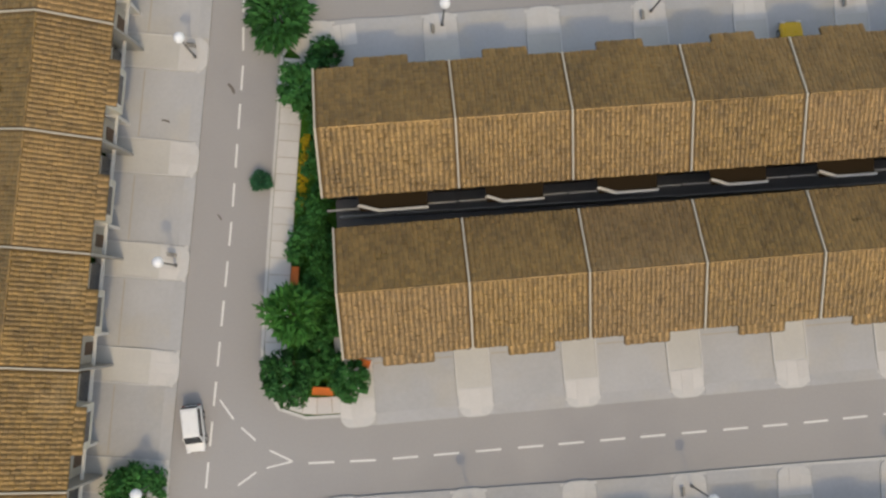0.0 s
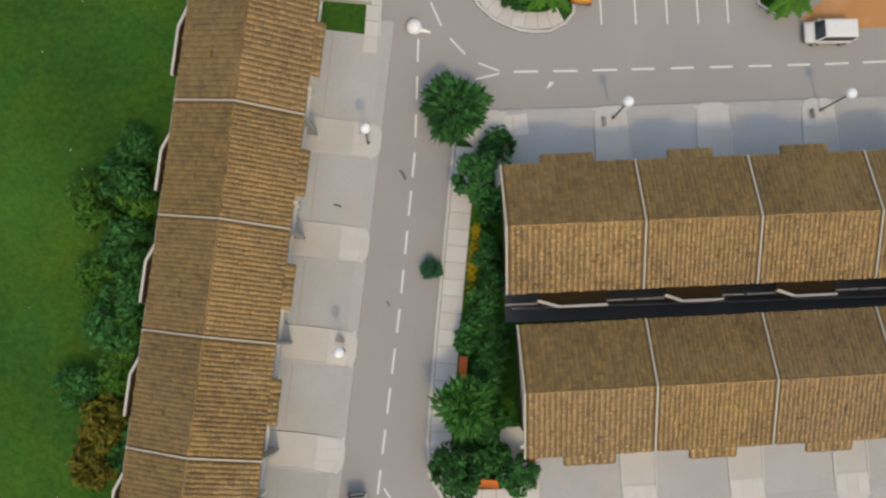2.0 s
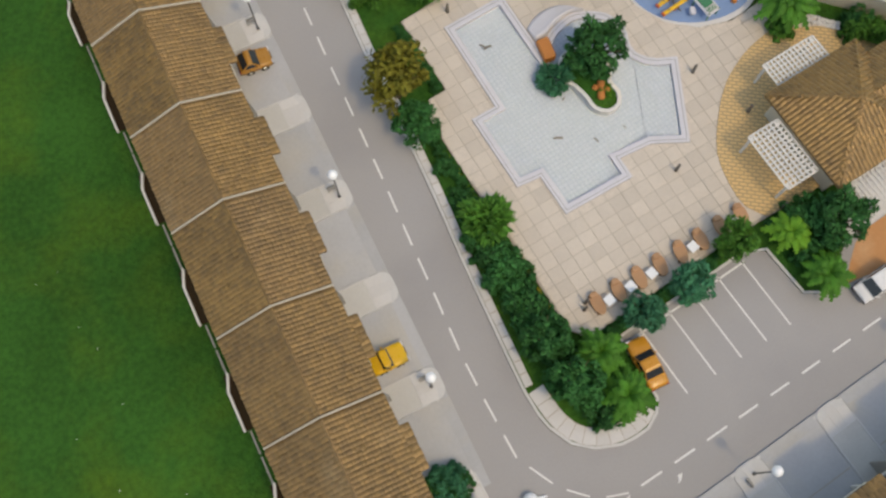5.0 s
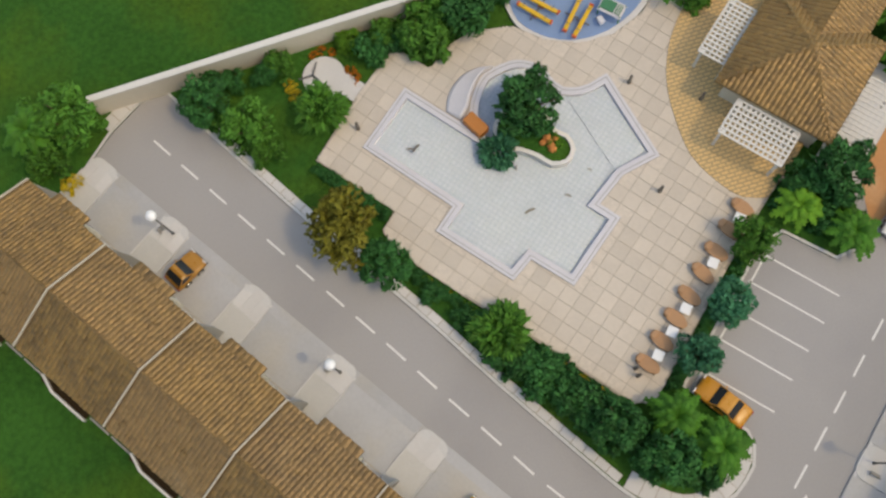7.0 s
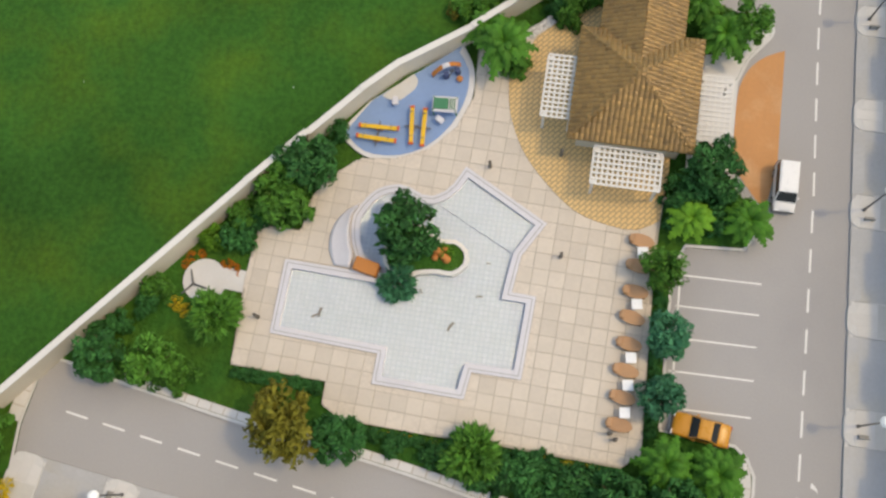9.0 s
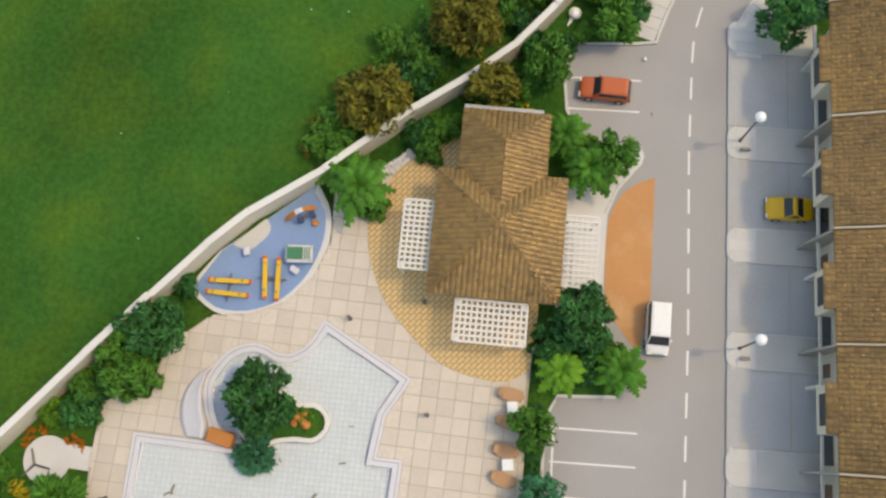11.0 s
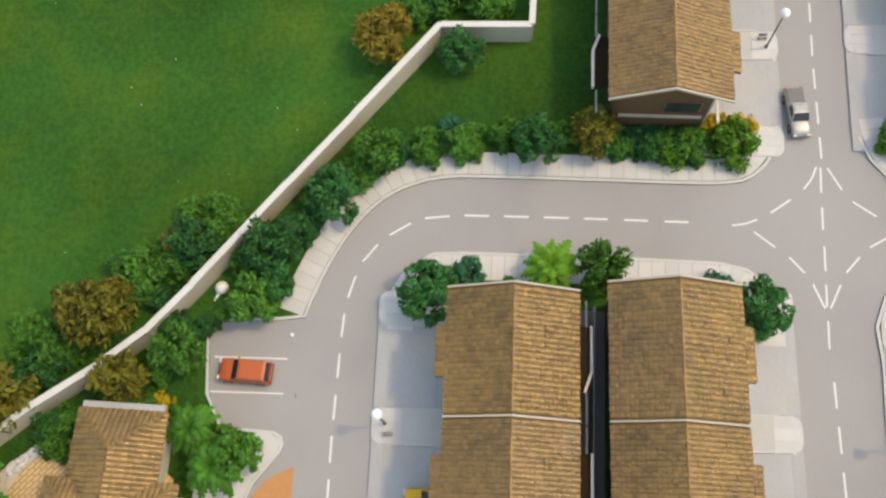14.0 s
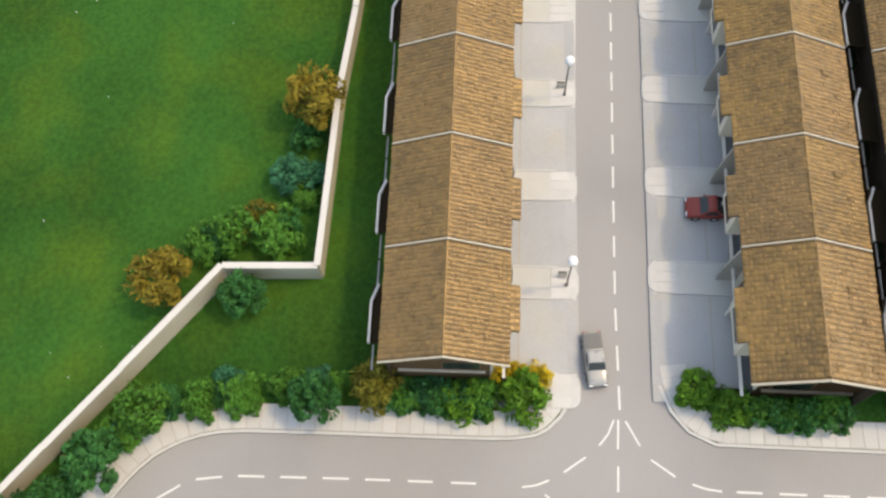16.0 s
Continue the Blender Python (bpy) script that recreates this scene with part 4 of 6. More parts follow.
ISLAND = smooth_line([(20.35, 58), (21, 59), (20.9, 60), (21.7, 61.3), (21.8, 62.9), (20.4, 63.9), (18.6, 63.9), (17.6, 62.5), (18.1, 61.2), (18.35, 59.9), (18.35, 58.8), (19.2, 57.9)], 0.5, True)
island = thing("pool_island", at(0, 0), "white-rimmed planted island in the pool", "planter")
part("rim", Shape().ring(ISLAND, inset(ISLAND, 0.3), 0.2, 0.9), WHITE, island, "curved white rim")
part("soil", Shape().prism(inset(ISLAND, 0.28), 0.2, 0.72), GRASS, island, "green planted soil")
boulder = thing("boulder", at(19.85, 59.95, 0.72), "rough orange boulders on the island", "rock")
for k in range(5):
    part("rock", Shape().ball((0.17 * k - 0.35, 0.26 * k - 0.55, 0.12), 0.34 - 0.03 * (k % 3), 7, 5, 0.9), RUST, boulder)
for k in range(2):
    part("rock", Shape().ball((0.4 - 0.75 * k, -0.3 + 0.6 * k, 0.1), 0.26, 7, 5, 0.9), RUST, boulder)

CIRCLE = [(15.5 + 1.62 * math.cos(radians(a)), 76.75 + 1.62 * math.sin(radians(a))) for a in range(0, 360, 15)]
solid("garden_circle", Shape().prism(CIRCLE, 0.1, 0.3), PAVING, "round pale paved garden seat circle", kind="structure")
solid("pavement", Shape().prism([(15.0, 73.6), (16.6, 73.6), (16.7, 75.7), (15.1, 75.4)], 0.1, 0.29), PAVING, "short pale path to the garden circle", kind="structure")
sculpture = thing("sundial", at(15.1, 77.5, 0.3, 20), "small grey three-armed garden ornament", "ornament")
for k in range(3):
    part("arm", Shape().tube((0, 0, 0.08), (1.1 * math.cos(radians(120 * k)), 1.1 * math.sin(radians(120 * k)), 0.1), 0.09, 0.06), METAL, sculpture)

# playground
PLAY = smooth_line([(28.2, 68.6), (26.95, 66.9), (26.9, 64.6), (27.9, 62.4), (29.9, 60.75), (32.4, 59.95), (34.5, 60.1), (35.8, 61.0)], 0.6) + [(36.4, 60.9), (31.0, 67.0)]
solid("playground_edge", Shape().prism(smooth_line([(28.1, 69.1), (26.6, 66.9), (26.55, 64.4), (27.6, 62.0), (29.7, 60.35), (32.4, 59.5), (34.6, 59.7), (36.2, 60.6)], 0.6) + [(36.5, 60.8), (30.9, 67.2)], 0.1, 0.36), PAVING, "pale curved rim of the playground", kind="structure")
solid("playground", Shape().prism(PLAY, 0.12, 0.40), BLUE, "blue rubber playground surface", kind="structure")
solid("playground_patch", Shape().prism(smooth_line([(33.6, 64.2), (33.1, 63.8), (32.4, 63.9), (31.8, 64.4), (31.35, 64.85), (31.2, 65.5), (31.5, 66.3)], 0.3), 0.3, 0.43), CREAM, "cream sandy patch in the playground", kind="structure")


def seesaw(x, y, turn):
    t = thing("seesaw", at(x, y, 0.4, turn), "yellow seesaw beam with red end seats", "seesaw", "playground seesaws")
    part("pivot", Shape().prism([(-0.25, -0.12), (0.25, -0.12), (0.25, 0.12), (-0.25, 0.12)], 0, 0.4), RED, t)
    part("axle", Shape().tube((0, -0.55, 0.3), (0, 0.55, 0.3), 0.06, 0.06, 6), METAL, t)
    part("beam", Shape().box(-1.4, -0.16, 0.4, 1.4, 0.16, 0.55, 0.03), YELLOW, t)
    for sx in (-1, 1):
        part("seat", Shape().box(sx * 1.44 - 0.09, -0.18, 0.42, sx * 1.44 + 0.09, 0.18, 0.62, 0.03), RED, t)
        part("handle", Shape().tube((sx * 0.95, -0.15, 0.85), (sx * 0.95, 0.15, 0.85), 0.035, 0.035, 6), METAL, t)


for x, y, a in ((28.8, 66.0, 92), (27.89, 66.05, 89), (29.27, 63.6, 7), (29.22, 62.68, 4)):
    seesaw(x, y, a)
frame_t = thing("climbing_frame", at(31.1, 61.35, 0.4, 4), "green climbing frame with grey ladder tray", "climbing frame")
for sx in (-0.5, 0.5):
    for sy in (-0.85, 0.85):
        part("post", Shape().tube((sx, sy, 0), (sx, sy, 1.0), 0.06, 0.06, 6), GREEN, frame_t)
part("tray", Shape().box(-0.62, -0.95, 0.8, 0.62, 0.95, 0.9, 0.03), COPING, frame_t, "pale grey tray")
part("platform", Shape().box(-0.42, -0.25, 0.9, 0.45, 0.85, 1.0, 0.03), GREEN, frame_t)
part("platform", Shape().box(-0.42, -0.8, 0.9, 0.45, -0.35, 0.98, 0.03), GREEN, frame_t)
for k in range(4):
    part("rung", Shape().tube((-0.5, -0.8 + 0.16 * k, 1.02), (0.5, -0.8 + 0.16 * k, 1.02), 0.035, 0.035, 6), WHITE, frame_t)
SLATE = material("slate_blue_plastic", (0.05, 0.07, 0.16), 0.45, 0.05)
slide = thing("slide", at(34.1, 61.75, 0.4, -62), "orange and blue playground slide with lilac chute", "slide")
bow = [(-1.15 + 0.29 * k, 0.1 + 0.95 * math.sin(math.pi * (k + 0.3) / 9.0)) for k in range(9)]
for name, first, last, mat in (("leg", 0, 3, RUST), ("chute", 3, 5, COPING), ("leg", 5, 8, RUST)):
    arch = Shape()
    arch.add([(bow[k][0], y, bow[k][1] + o) for k in range(first, last + 1) for y, o in ((-0.17, 0), (0.17, 0), (0.17, 0.1), (-0.17, 0.1))], [(4 * k + a, 4 * k + (a + 1) % 4, 4 * k + 4 + (a + 1) % 4, 4 * k + 4 + a) for k in range(last - first) for a in range(4)] + [(3, 2, 1, 0), tuple(4 * (last - first) + a for a in range(4))])
    part(name, arch, mat, slide)
part("platform", Shape().box(-0.35, -0.62, 0.02, 0.05, -0.28, 0.75, 0.06), SLATE, slide, "dark blue block")
part("platform", Shape().box(0.6, -0.6, 0.02, 0.95, -0.22, 0.6, 0.06), SLATE, slide, "dark blue block")
part("landing", Shape().ball((0.72, -1.0, 0.22), 0.26, 10, 6, 0.8), RUST, slide)
for k in range(3):
    part("rung", Shape().tube((0.1 + 0.16 * k, -0.52, 0.25 + 0.18 * k), (0.1 + 0.16 * k, -0.2, 0.25 + 0.18 * k), 0.05, 0.05, 6), METAL, slide)
rider = thing("spring_rider", at(31.03, 65.15, 0.42, 10), "small grey spring rider on the blue surface", "spring rider", "spring riders")
part("spring", Shape().tube((0, 0, 0), (0, 0, 0.35), 0.1, 0.1), METAL, rider)
part("seat", Shape().box(-0.32, -0.22, 0.35, 0.32, 0.22, 0.6, 0.05), COPING, rider)
copy_thing(rider, at(30.0, 61.6, 0.4, 60))

# ---- club house ----
solid("pavement", Shape().prism(smooth_line([(34.3, 57.0), (31.5, 56.5), (28.7, 55.2), (26.5, 53.3), (24.5, 50.8), (23.75, 48.2), (23.7, 46.2), (24.6, 44.7)], 0.7) + [(28.5, 44.4), (38.0, 44.8), (41.5, 51.0), (39.6, 53.6), (37.9, 55.3)], 0.3, 0.46), CLUB_PAVE, "tan brick terrace round the club house", kind="structure")
solid("pavement", Shape().prism([(28.9, 43.2), (28.75, 40.12), (36.3, 40.22), (38.24, 39.5), (39.54, 38.54), (40.28, 37.97), (40.8, 37.83), (41.15, 37.98), (41.37, 38.5), (41.42, 39.6), (40.0, 40.2), (38.2, 41.9), (38.0, 43.4)], 0.1, 0.22), PAVING, "white paved entrance walk", kind="structure")
solid("pavement", Shape().prism(smooth_line([(39.3, 36.75), (38.7, 38.0), (37.7, 39.1), (35.9, 39.85), (33.2, 39.95), (30.0, 39.75), (28.5, 38.95), (26.5, 37.3)], 0.6) + [(30.3, 36.65)], 0.003, 0.02), ORANGE, "orange paved drop-off lay-by", kind="structure")

club = thing("club_house", at(0, 0), "single-storey club house with hipped brown tiled roof", "house")
CX0, CX1, CY0, CY1, CZ, CA = 28.8, 37.45, 43.3, 52.1, 3.6, 5.7
part("wall", Shape().box(CX0 + 0.7, CY0 + 0.7, 0.2, CX1 - 0.7, CY1 - 0.7, CZ - 0.1), WALLS, club, "cream walls")
part("wing_wall", Shape().box(CX1 - 0.8, 45.3, 0.2, 42.0, 50.4, CZ - 0.1), WALLS, club, "cream wing walls")


def slope(parent, a, b, c, d, cols, rows, mat):
    """Barrel tiles on the four-sided slope a, b (eave) and d, c (ridge, d above a)."""
    a, b, c, d = (Vector(p) for p in (a, b, c, d))
    n = (b - a).cross(d - a).normalized()
    s = Shape()
    s.smooth = True
    u = (b - a).normalized()
    up = (d - a) - u * (d - a).dot(u)
    if up.length < 1e-4:
        up = (c - b) - u * (c - b).dot(u)
    length, run = (b - a).length, up.length
    up.normalize()
    li, ri = (d - a).dot(u), (b - c).dot(u)
    w, k = length / cols, run / rows
    for j in range(rows):
        lo, hi = li * j / rows, length - ri * j / rows
        i0, i1 = int(math.ceil(lo / w - 0.35)), int(math.floor(hi / w + 0.35))
        for i in range(i0, i1):
            o = a + u * ((i + 0.5) * w) + up * (j * k) + n * random.uniform(0.0, 0.02)
            pillow(s, o, u, (up + u * random.uniform(-0.05, 0.05)).normalized(), (n + u * random.uniform(-0.12, 0.12)).normalized(), w, k, 0.13 * random.uniform(0.8, 1.2))
    return tagged(part("roof_tiles", s, mat, parent), kind="stuff")


apex = ((CX0 + CX1) / 2 + 0.3, (CY0 + CY1) / 2, CA)
corner = [(CX0, CY0, CZ), (CX1, CY0, CZ), (CX1, CY1, CZ), (CX0, CY1, CZ)]
hip = Shape().add([*corner, apex, *[(x, y, CZ - 0.22) for x, y, _ in corner]], [(0, 1, 4), (1, 2, 4), (2, 3, 4), (3, 0, 4), (8, 7, 6, 5), (0, 5, 6, 1), (1, 6, 7, 2), (2, 7, 8, 3), (3, 8, 5, 0)])
roof = part("roof", hip, UNDER, club, "brown hipped tiled roof")
for i in range(4):
    slope(roof, corner[i], corner[(i + 1) % 4], apex, apex, 24, 12, TILE_CLUB)
hips = Shape()
for c in corner:
    hips.tube((c[0], c[1], c[2] + 0.12), (apex[0], apex[1], apex[2] + 0.06), 0.075, 0.075, 6)
part("hip_tiles", hips, TILE_CLUB, roof)
WX0, WX1, WY0, WY1, WZ = 36.9, 42.0, 44.75, 50.75, 3.45
top = (39.4, (WY0 + WY1) / 2, 5.0)
inner = (34.6, (WY0 + WY1) / 2, 5.0)
wing = Shape().add([(WX0, WY0, WZ), (WX1, WY0, WZ), (WX1, WY1, WZ), (WX0, WY1, WZ), top, inner], [(0, 1, 4, 5), (1, 2, 4), (2, 3, 5, 4), (3, 2, 1, 0), (0, 5, 3)])
wroof = part("wing_roof", wing, UNDER, club, "lower brown tiled wing roof")
slope(wroof, (WX0, WY0, WZ), (WX1, WY0, WZ), top, inner, 15, 8, TILE_CLUB)
slope(wroof, (WX1, WY0, WZ), (WX1, WY1, WZ), top, top, 16, 8, TILE_CLUB)
slope(wroof, (WX1, WY1, WZ), (WX0, WY1, WZ), inner, top, 15, 8, TILE_CLUB)
part("flat_roof", Shape().box(41.6, 45.2, 2.7, 42.55, 50.8, 2.95, 0.04), CONCRETE, club, "grey flat canopy edge")


def pergola(x0, y0, x1, y1, z):
    p = thing("pergola", at((x0 + x1) / 2, (y0 + y1) / 2, 0.2), "white lattice pergola beside the club house", "pergola", "club pergolas")
    w, d = (x1 - x0) / 2, (y1 - y0) / 2
    for sx in (-1, 1):
        for sy in (-1, 1):
            part("post", Shape().box(sx * (w - 0.2) - 0.1, sy * (d - 0.2) - 0.1, 0, sx * (w - 0.2) + 0.1, sy * (d - 0.2) + 0.1, z), WHITE, p)
    nx, ny = max(4, round(2 * w / 0.38)), max(4, round(2 * d / 0.37))
    for i in range(nx + 1):
        x = -w + 2 * w * i / nx
        part("slat", Shape().box(x - 0.075, -d, z, x + 0.075, d, z + 0.05), WHITE, p)
    for i in range(ny + 1):
        y = -d + 2 * d * i / ny
        part("rafter", Shape().box(-w, y - 0.075, z - 0.05, w, y + 0.075, z - 0.004), WHITE, p)


pergola(30.4, 51.9, 35.2, 54.2, 2.95)
pergola(25.85, 45.3, 28.65, 50.1, 2.95)
pergola(30.25, 40.85, 35.2, 43.2, 2.6)


# ---- loungers along the deck ----
def lounger(x, y, turn):
    t = thing("sun_lounger", at(x, y, 0.4, turn), "brown padded sun lounger on the deck", "lounger", "deck loungers")
    s = Shape()
    ring = [(0.95 * math.cos(radians(a)), 0.48 * math.sin(radians(a))) for a in range(0, 360, 24)]
    s.prism(ring, 0.32, 0.46)
    part("mattress", s, BROWN, t)
    part("frame", Shape().box(-0.8, -0.35, 0.22, 0.8, 0.35, 0.32, 0.03), DOOR, t)
    part("headrest", Shape().box(0.45, -0.3, 0.46, 0.85, 0.3, 0.58, 0.05), BROWN, t)
    for sx in (-0.65, 0.65):
        for sy in (-0.28, 0.28):
            part("leg", Shape().box(sx - 0.05, sy - 0.05, 0, sx + 0.05, sy + 0.05, 0.22), DOOR, t)


def side_table(x, y):
    t = thing("side_table", at(x, y, 0.4, 8), "small square white side table", "table", "deck side tables")
    part("tabletop", Shape().box(-0.37, -0.37, 0.55, 0.37, 0.37, 0.62, 0.02), GLOBE, t)
    part("stem", Shape().tube((0, 0, 0.05), (0, 0, 0.55), 0.07, 0.07), WHITE, t)
    part("foot", Shape().tube((0, 0, 0), (0, 0, 0.05), 0.25, 0.2), WHITE, t)


for i in range(8):
    lounger(9.76 + 1.87 * i, 45.98 - 0.02 * i, 80 + random.uniform(-9, 9))
for x in (10.6, 12.5, 14.4, 18.2, 22.0):
    side_table(x, 45.68)


# ---- cars ----
def car(x, y, turn, paint, label, length=4.0, kind="hatch", z=0.0):
    c = thing("car", at(x, y, z, turn), label, "car", "parked cars")
    hl, hw = length / 2, 0.82
    prof = {"hatch": [(-hl + 0.95, 0.86), (-hl + 1.55, 1.38), (hl - 0.75, 1.42), (hl - 0.15, 0.9)], "sedan": [(-hl + 1.1, 0.86), (-hl + 1.7, 1.34), (hl - 1.35, 1.36), (hl - 0.75, 0.9)], "pickup": [(-hl + 1.0, 0.86), (-hl + 1.5, 1.4), (-hl + 2.3, 1.4), (-hl + 2.45, 0.9)], "estate": [(-hl + 0.95, 0.86), (-hl + 1.5, 1.38), (hl - 0.3, 1.42), (hl - 0.04, 0.9)], "van": [(-hl + 0.55, 0.86), (-hl + 1.15, 1.62), (hl - 0.12, 1.66), (hl - 0.02, 0.9)]}[kind]
    body = Shape()
    body.smooth = True
    stations = ((-1.0, 0.70, 0.40, 0.56), (-0.97, 0.86, 0.34, 0.68), (-0.88, 0.95, 0.29, 0.78), (-0.6, 1.0, 0.27, 0.87), (0.0, 1.0, 0.27, 0.92), (0.6, 1.0, 0.27, 0.92), (0.88, 0.97, 0.29, 0.88), (0.97, 0.9, 0.33, 0.78), (1.0, 0.74, 0.40, 0.62))
    n = 16
    for q, wide, z0, z1 in stations:
        for i in range(n):
            t = 2 * math.pi * (i + 0.5) / n
            cy, cz = math.cos(t), math.sin(t)
            body.v.append((q * hl, hw * wide * math.copysign(abs(cy) ** 0.42, cy), (z0 + z1) / 2 + (z1 - z0) / 2 * math.copysign(abs(cz) ** 0.42, cz)))
    for k in range(len(stations) - 1):
        body.f += [(k * n + i, (k + 1) * n + i, (k + 1) * n + (i + 1) % n, k * n + (i + 1) % n) for i in range(n)]
    body.f += [tuple(range(n)), tuple(range(len(stations) * n - 1, (len(stations) - 1) * n - 1, -1))]
    shell = part("body", body, paint, c)
    if kind == "pickup":
        part("load_bed", Shape().box(-hl + 2.6, -hw + 0.14, 0.90, hl - 0.2, hw - 0.14, 0.945), METAL, c, "dark open load bed")
    roof = Shape()
    a, b, d, e = prof
    inn = 0.16
    roof.add([(a[0], -hw + 0.06, a[1]), (a[0], hw - 0.06, a[1]), (b[0], -hw + inn, b[1]), (b[0], hw - inn, b[1]), (d[0], -hw + inn, d[1]), (d[0], hw - inn, d[1]), (e[0], -hw + 0.06, e[1]), (e[0], hw - 0.06, e[1]), (b[0] + 0.16, -hw + inn + 0.14, b[1] + 0.05), (b[0] + 0.16, hw - inn - 0.14, b[1] + 0.05), (d[0] - 0.16, -hw + inn + 0.14, d[1] + 0.05), (d[0] - 0.16, hw - inn - 0.14, d[1] + 0.05)], [(0, 2, 3, 1), (2, 8, 9, 3), (8, 10, 11, 9), (10, 4, 5, 11), (2, 4, 10, 8), (3, 9, 11, 5), (4, 6, 7, 5), (0, 6, 4, 2), (1, 3, 5, 7)])
    part("cabin", roof, paint, c)
    lift = 0.012

    def pane(name, p, q, w0, w1):
        nx, nz = -(q[1] - p[1]), (q[0] - p[0])
        k = math.hypot(nx, nz)
        sgn = 1 if nz > 0 else -1
        ox, oz = sgn * nx / k * lift, sgn * nz / k * lift
        p2 = (p[0] + (q[0] - p[0]) * 0.12, p[1] + (q[1] - p[1]) * 0.12)
        q2 = (p[0] + (q[0] - p[0]) * 0.95, p[1] + (q[1] - p[1]) * 0.95)
        part(name, Shape().add([(p2[0] + ox, -w0, p2[1] + oz), (p2[0] + ox, w0, p2[1] + oz), (q2[0] + ox, w1, q2[1] + oz), (q2[0] + ox, -w1, q2[1] + oz), (p2[0], -w0, p2[1]), (p2[0], w0, p2[1]), (q2[0], w1, q2[1]), (q2[0], -w1, q2[1])], [(0, 1, 2, 3), (7, 6, 5, 4), (0, 4, 5, 1), (1, 5, 6, 2), (2, 6, 7, 3), (3, 7, 4, 0)]), GLASS, c)

    pane("windscreen", a, b, hw - 0.12, hw - 0.2)
    pane("rear_window", e, d, hw - 0.12, hw - 0.2)
    for sy in (-1, 1):
        y0, y1 = sy * (hw - 0.075), sy * (hw - 0.145)
        o = sy * 0.012
        zb, zt = a[1] + 0.1, b[1] - 0.07
        part("side_window", Shape().add([(a[0] + 0.3, y0 + o, zb), (e[0] - 0.25, y0 + o, zb), (d[0] - 0.02, y1 + o, zt), (b[0] + 0.05, y1 + o, zt), (a[0] + 0.3, y0 - o, zb), (e[0] - 0.25, y0 - o, zb), (d[0] - 0.02, y1 - o, zt), (b[0] + 0.05, y1 - o, zt)], [(0, 1, 2, 3), (7, 6, 5, 4), (0, 4, 5, 1), (1, 5, 6, 2), (2, 6, 7, 3), (3, 7, 4, 0)]), GLASS, c)
        part("headlight", Shape().box(-hl - 0.02, sy * 0.58 - 0.16, 0.6, -hl + 0.06, sy * 0.58 + 0.16, 0.74), GLOBE, c)
        part("tail_light", Shape().box(hl - 0.06, sy * 0.62 - 0.12, 0.55, hl + 0.02, sy * 0.62 + 0.12, 0.72), LAMP_RED, c)
        part("mirror", Shape().box(a[0] + 0.35, sy * (hw + 0.05) - 0.06, 0.92, a[0] + 0.47, sy * (hw + 0.05) + 0.06, 1.02), paint, c)
        for sx in (-hl + 0.75, hl - 0.75):
            tyre = part("tyre", Shape().tube((sx, sy * (hw - 0.16), 0.32), (sx, sy * (hw + 0.02), 0.32), 0.32, 0.32, 14), RUBBER, c)
            part("rim", Shape().tube((sx, sy * (hw + 0.0), 0.32), (sx, sy * (hw + 0.035), 0.32), 0.19, 0.17, 10), CHROME, tyre)
    for sx in (-hl - 0.05, hl - 0.03):
        part("bumper", Shape().box(sx, -hw + 0.08, 0.33, sx + 0.08, hw - 0.08, 0.5, 0.02), METAL, c)
    return c


CAR_YELLOW = material("car_yellow", (0.76, 0.43, 0.018), 0.3, 0.04)
CAR_ORANGE = material("car_orange", (0.62, 0.27, 0.03), 0.3, 0.04)
CAR_RED = material("car_orange_red", (0.53, 0.115, 0.035), 0.35, 0.04)
CAR_WHITE = material("car_white", (0.80, 0.79, 0.77), 0.3, 0.03)
CAR_SILVER = material("car_silver", (0.42, 0.41, 0.39), 0.3, 0.04, metal=0.3)
CAR_MAROON = material("car_dark_red", (0.30, 0.04, 0.03), 0.35, 0.04)
car(28.3, 36.15, 0, CAR_WHITE, "white estate car stopped by the orange lay-by", 3.6, "van")
car(37.6, 27.4, -88, CAR_YELLOW, "yellow saloon on a shaded driveway", 3.3, "sedan", 0.17)
car(45.5, 40.8, -92, CAR_RED, "orange-red hatchback in a marked bay", 3.7, "estate")
car(10.3, 40.45, -97, CAR_ORANGE, "orange saloon in the pool car park", 3.9, "sedan")
car(67.2, 2.15, 7, CAR_SILVER, "silver pickup standing at the kerb", 3.9, "pickup").scale.y = 0.87
car(79.1, -6.05, -90, CAR_MAROON, "dark red car on a shaded driveway", 2.9, "hatch", 0.17)
solid("paper_scrap", Shape().prism([(7.3, 32.35), (7.5, 32.5), (7.65, 32.85), (8.0, 32.8), (7.85, 32.6), (7.6, 32.4)], 0.004, 0.03), PAINT, "small white scrap lying on the road", "litter")
solid("bead", Shape().ball((0, 0, 0.14), 0.15, 10, 6), GLOBE, "small white bead lying on the road", "litter", place=at(48.35, 37.95, 0.0))
car(-6.6, 2.25, 94, CAR_WHITE, "white estate car with red tail driving along the street", 3.2, "van").scale.y = 0.85
car(-5.4, 50.7, 174, CAR_YELLOW, "bright yellow saloon on a driveway", 2.8, "sedan", 0.17)
CAR_BROWN = material("car_brown_orange", (0.44, 0.20, 0.03), 0.3, 0.04)
car(-1.95, 76.6, 170, CAR_BROWN, "brown-orange hatchback across a driveway end", 2.7, "hatch", 0.1)

globe_shape = Shape().ball((0, 0, 0.34), 0.58, 16, 9, 0.8)
globe_shape.smooth = True
fallen = thing("lamp_globe", at(-2.15, 36.95, 0.004, -20), "white lamp globe lying loose on the ground", "lamp globe")
part("globe", globe_shape, GLOBE, fallen)
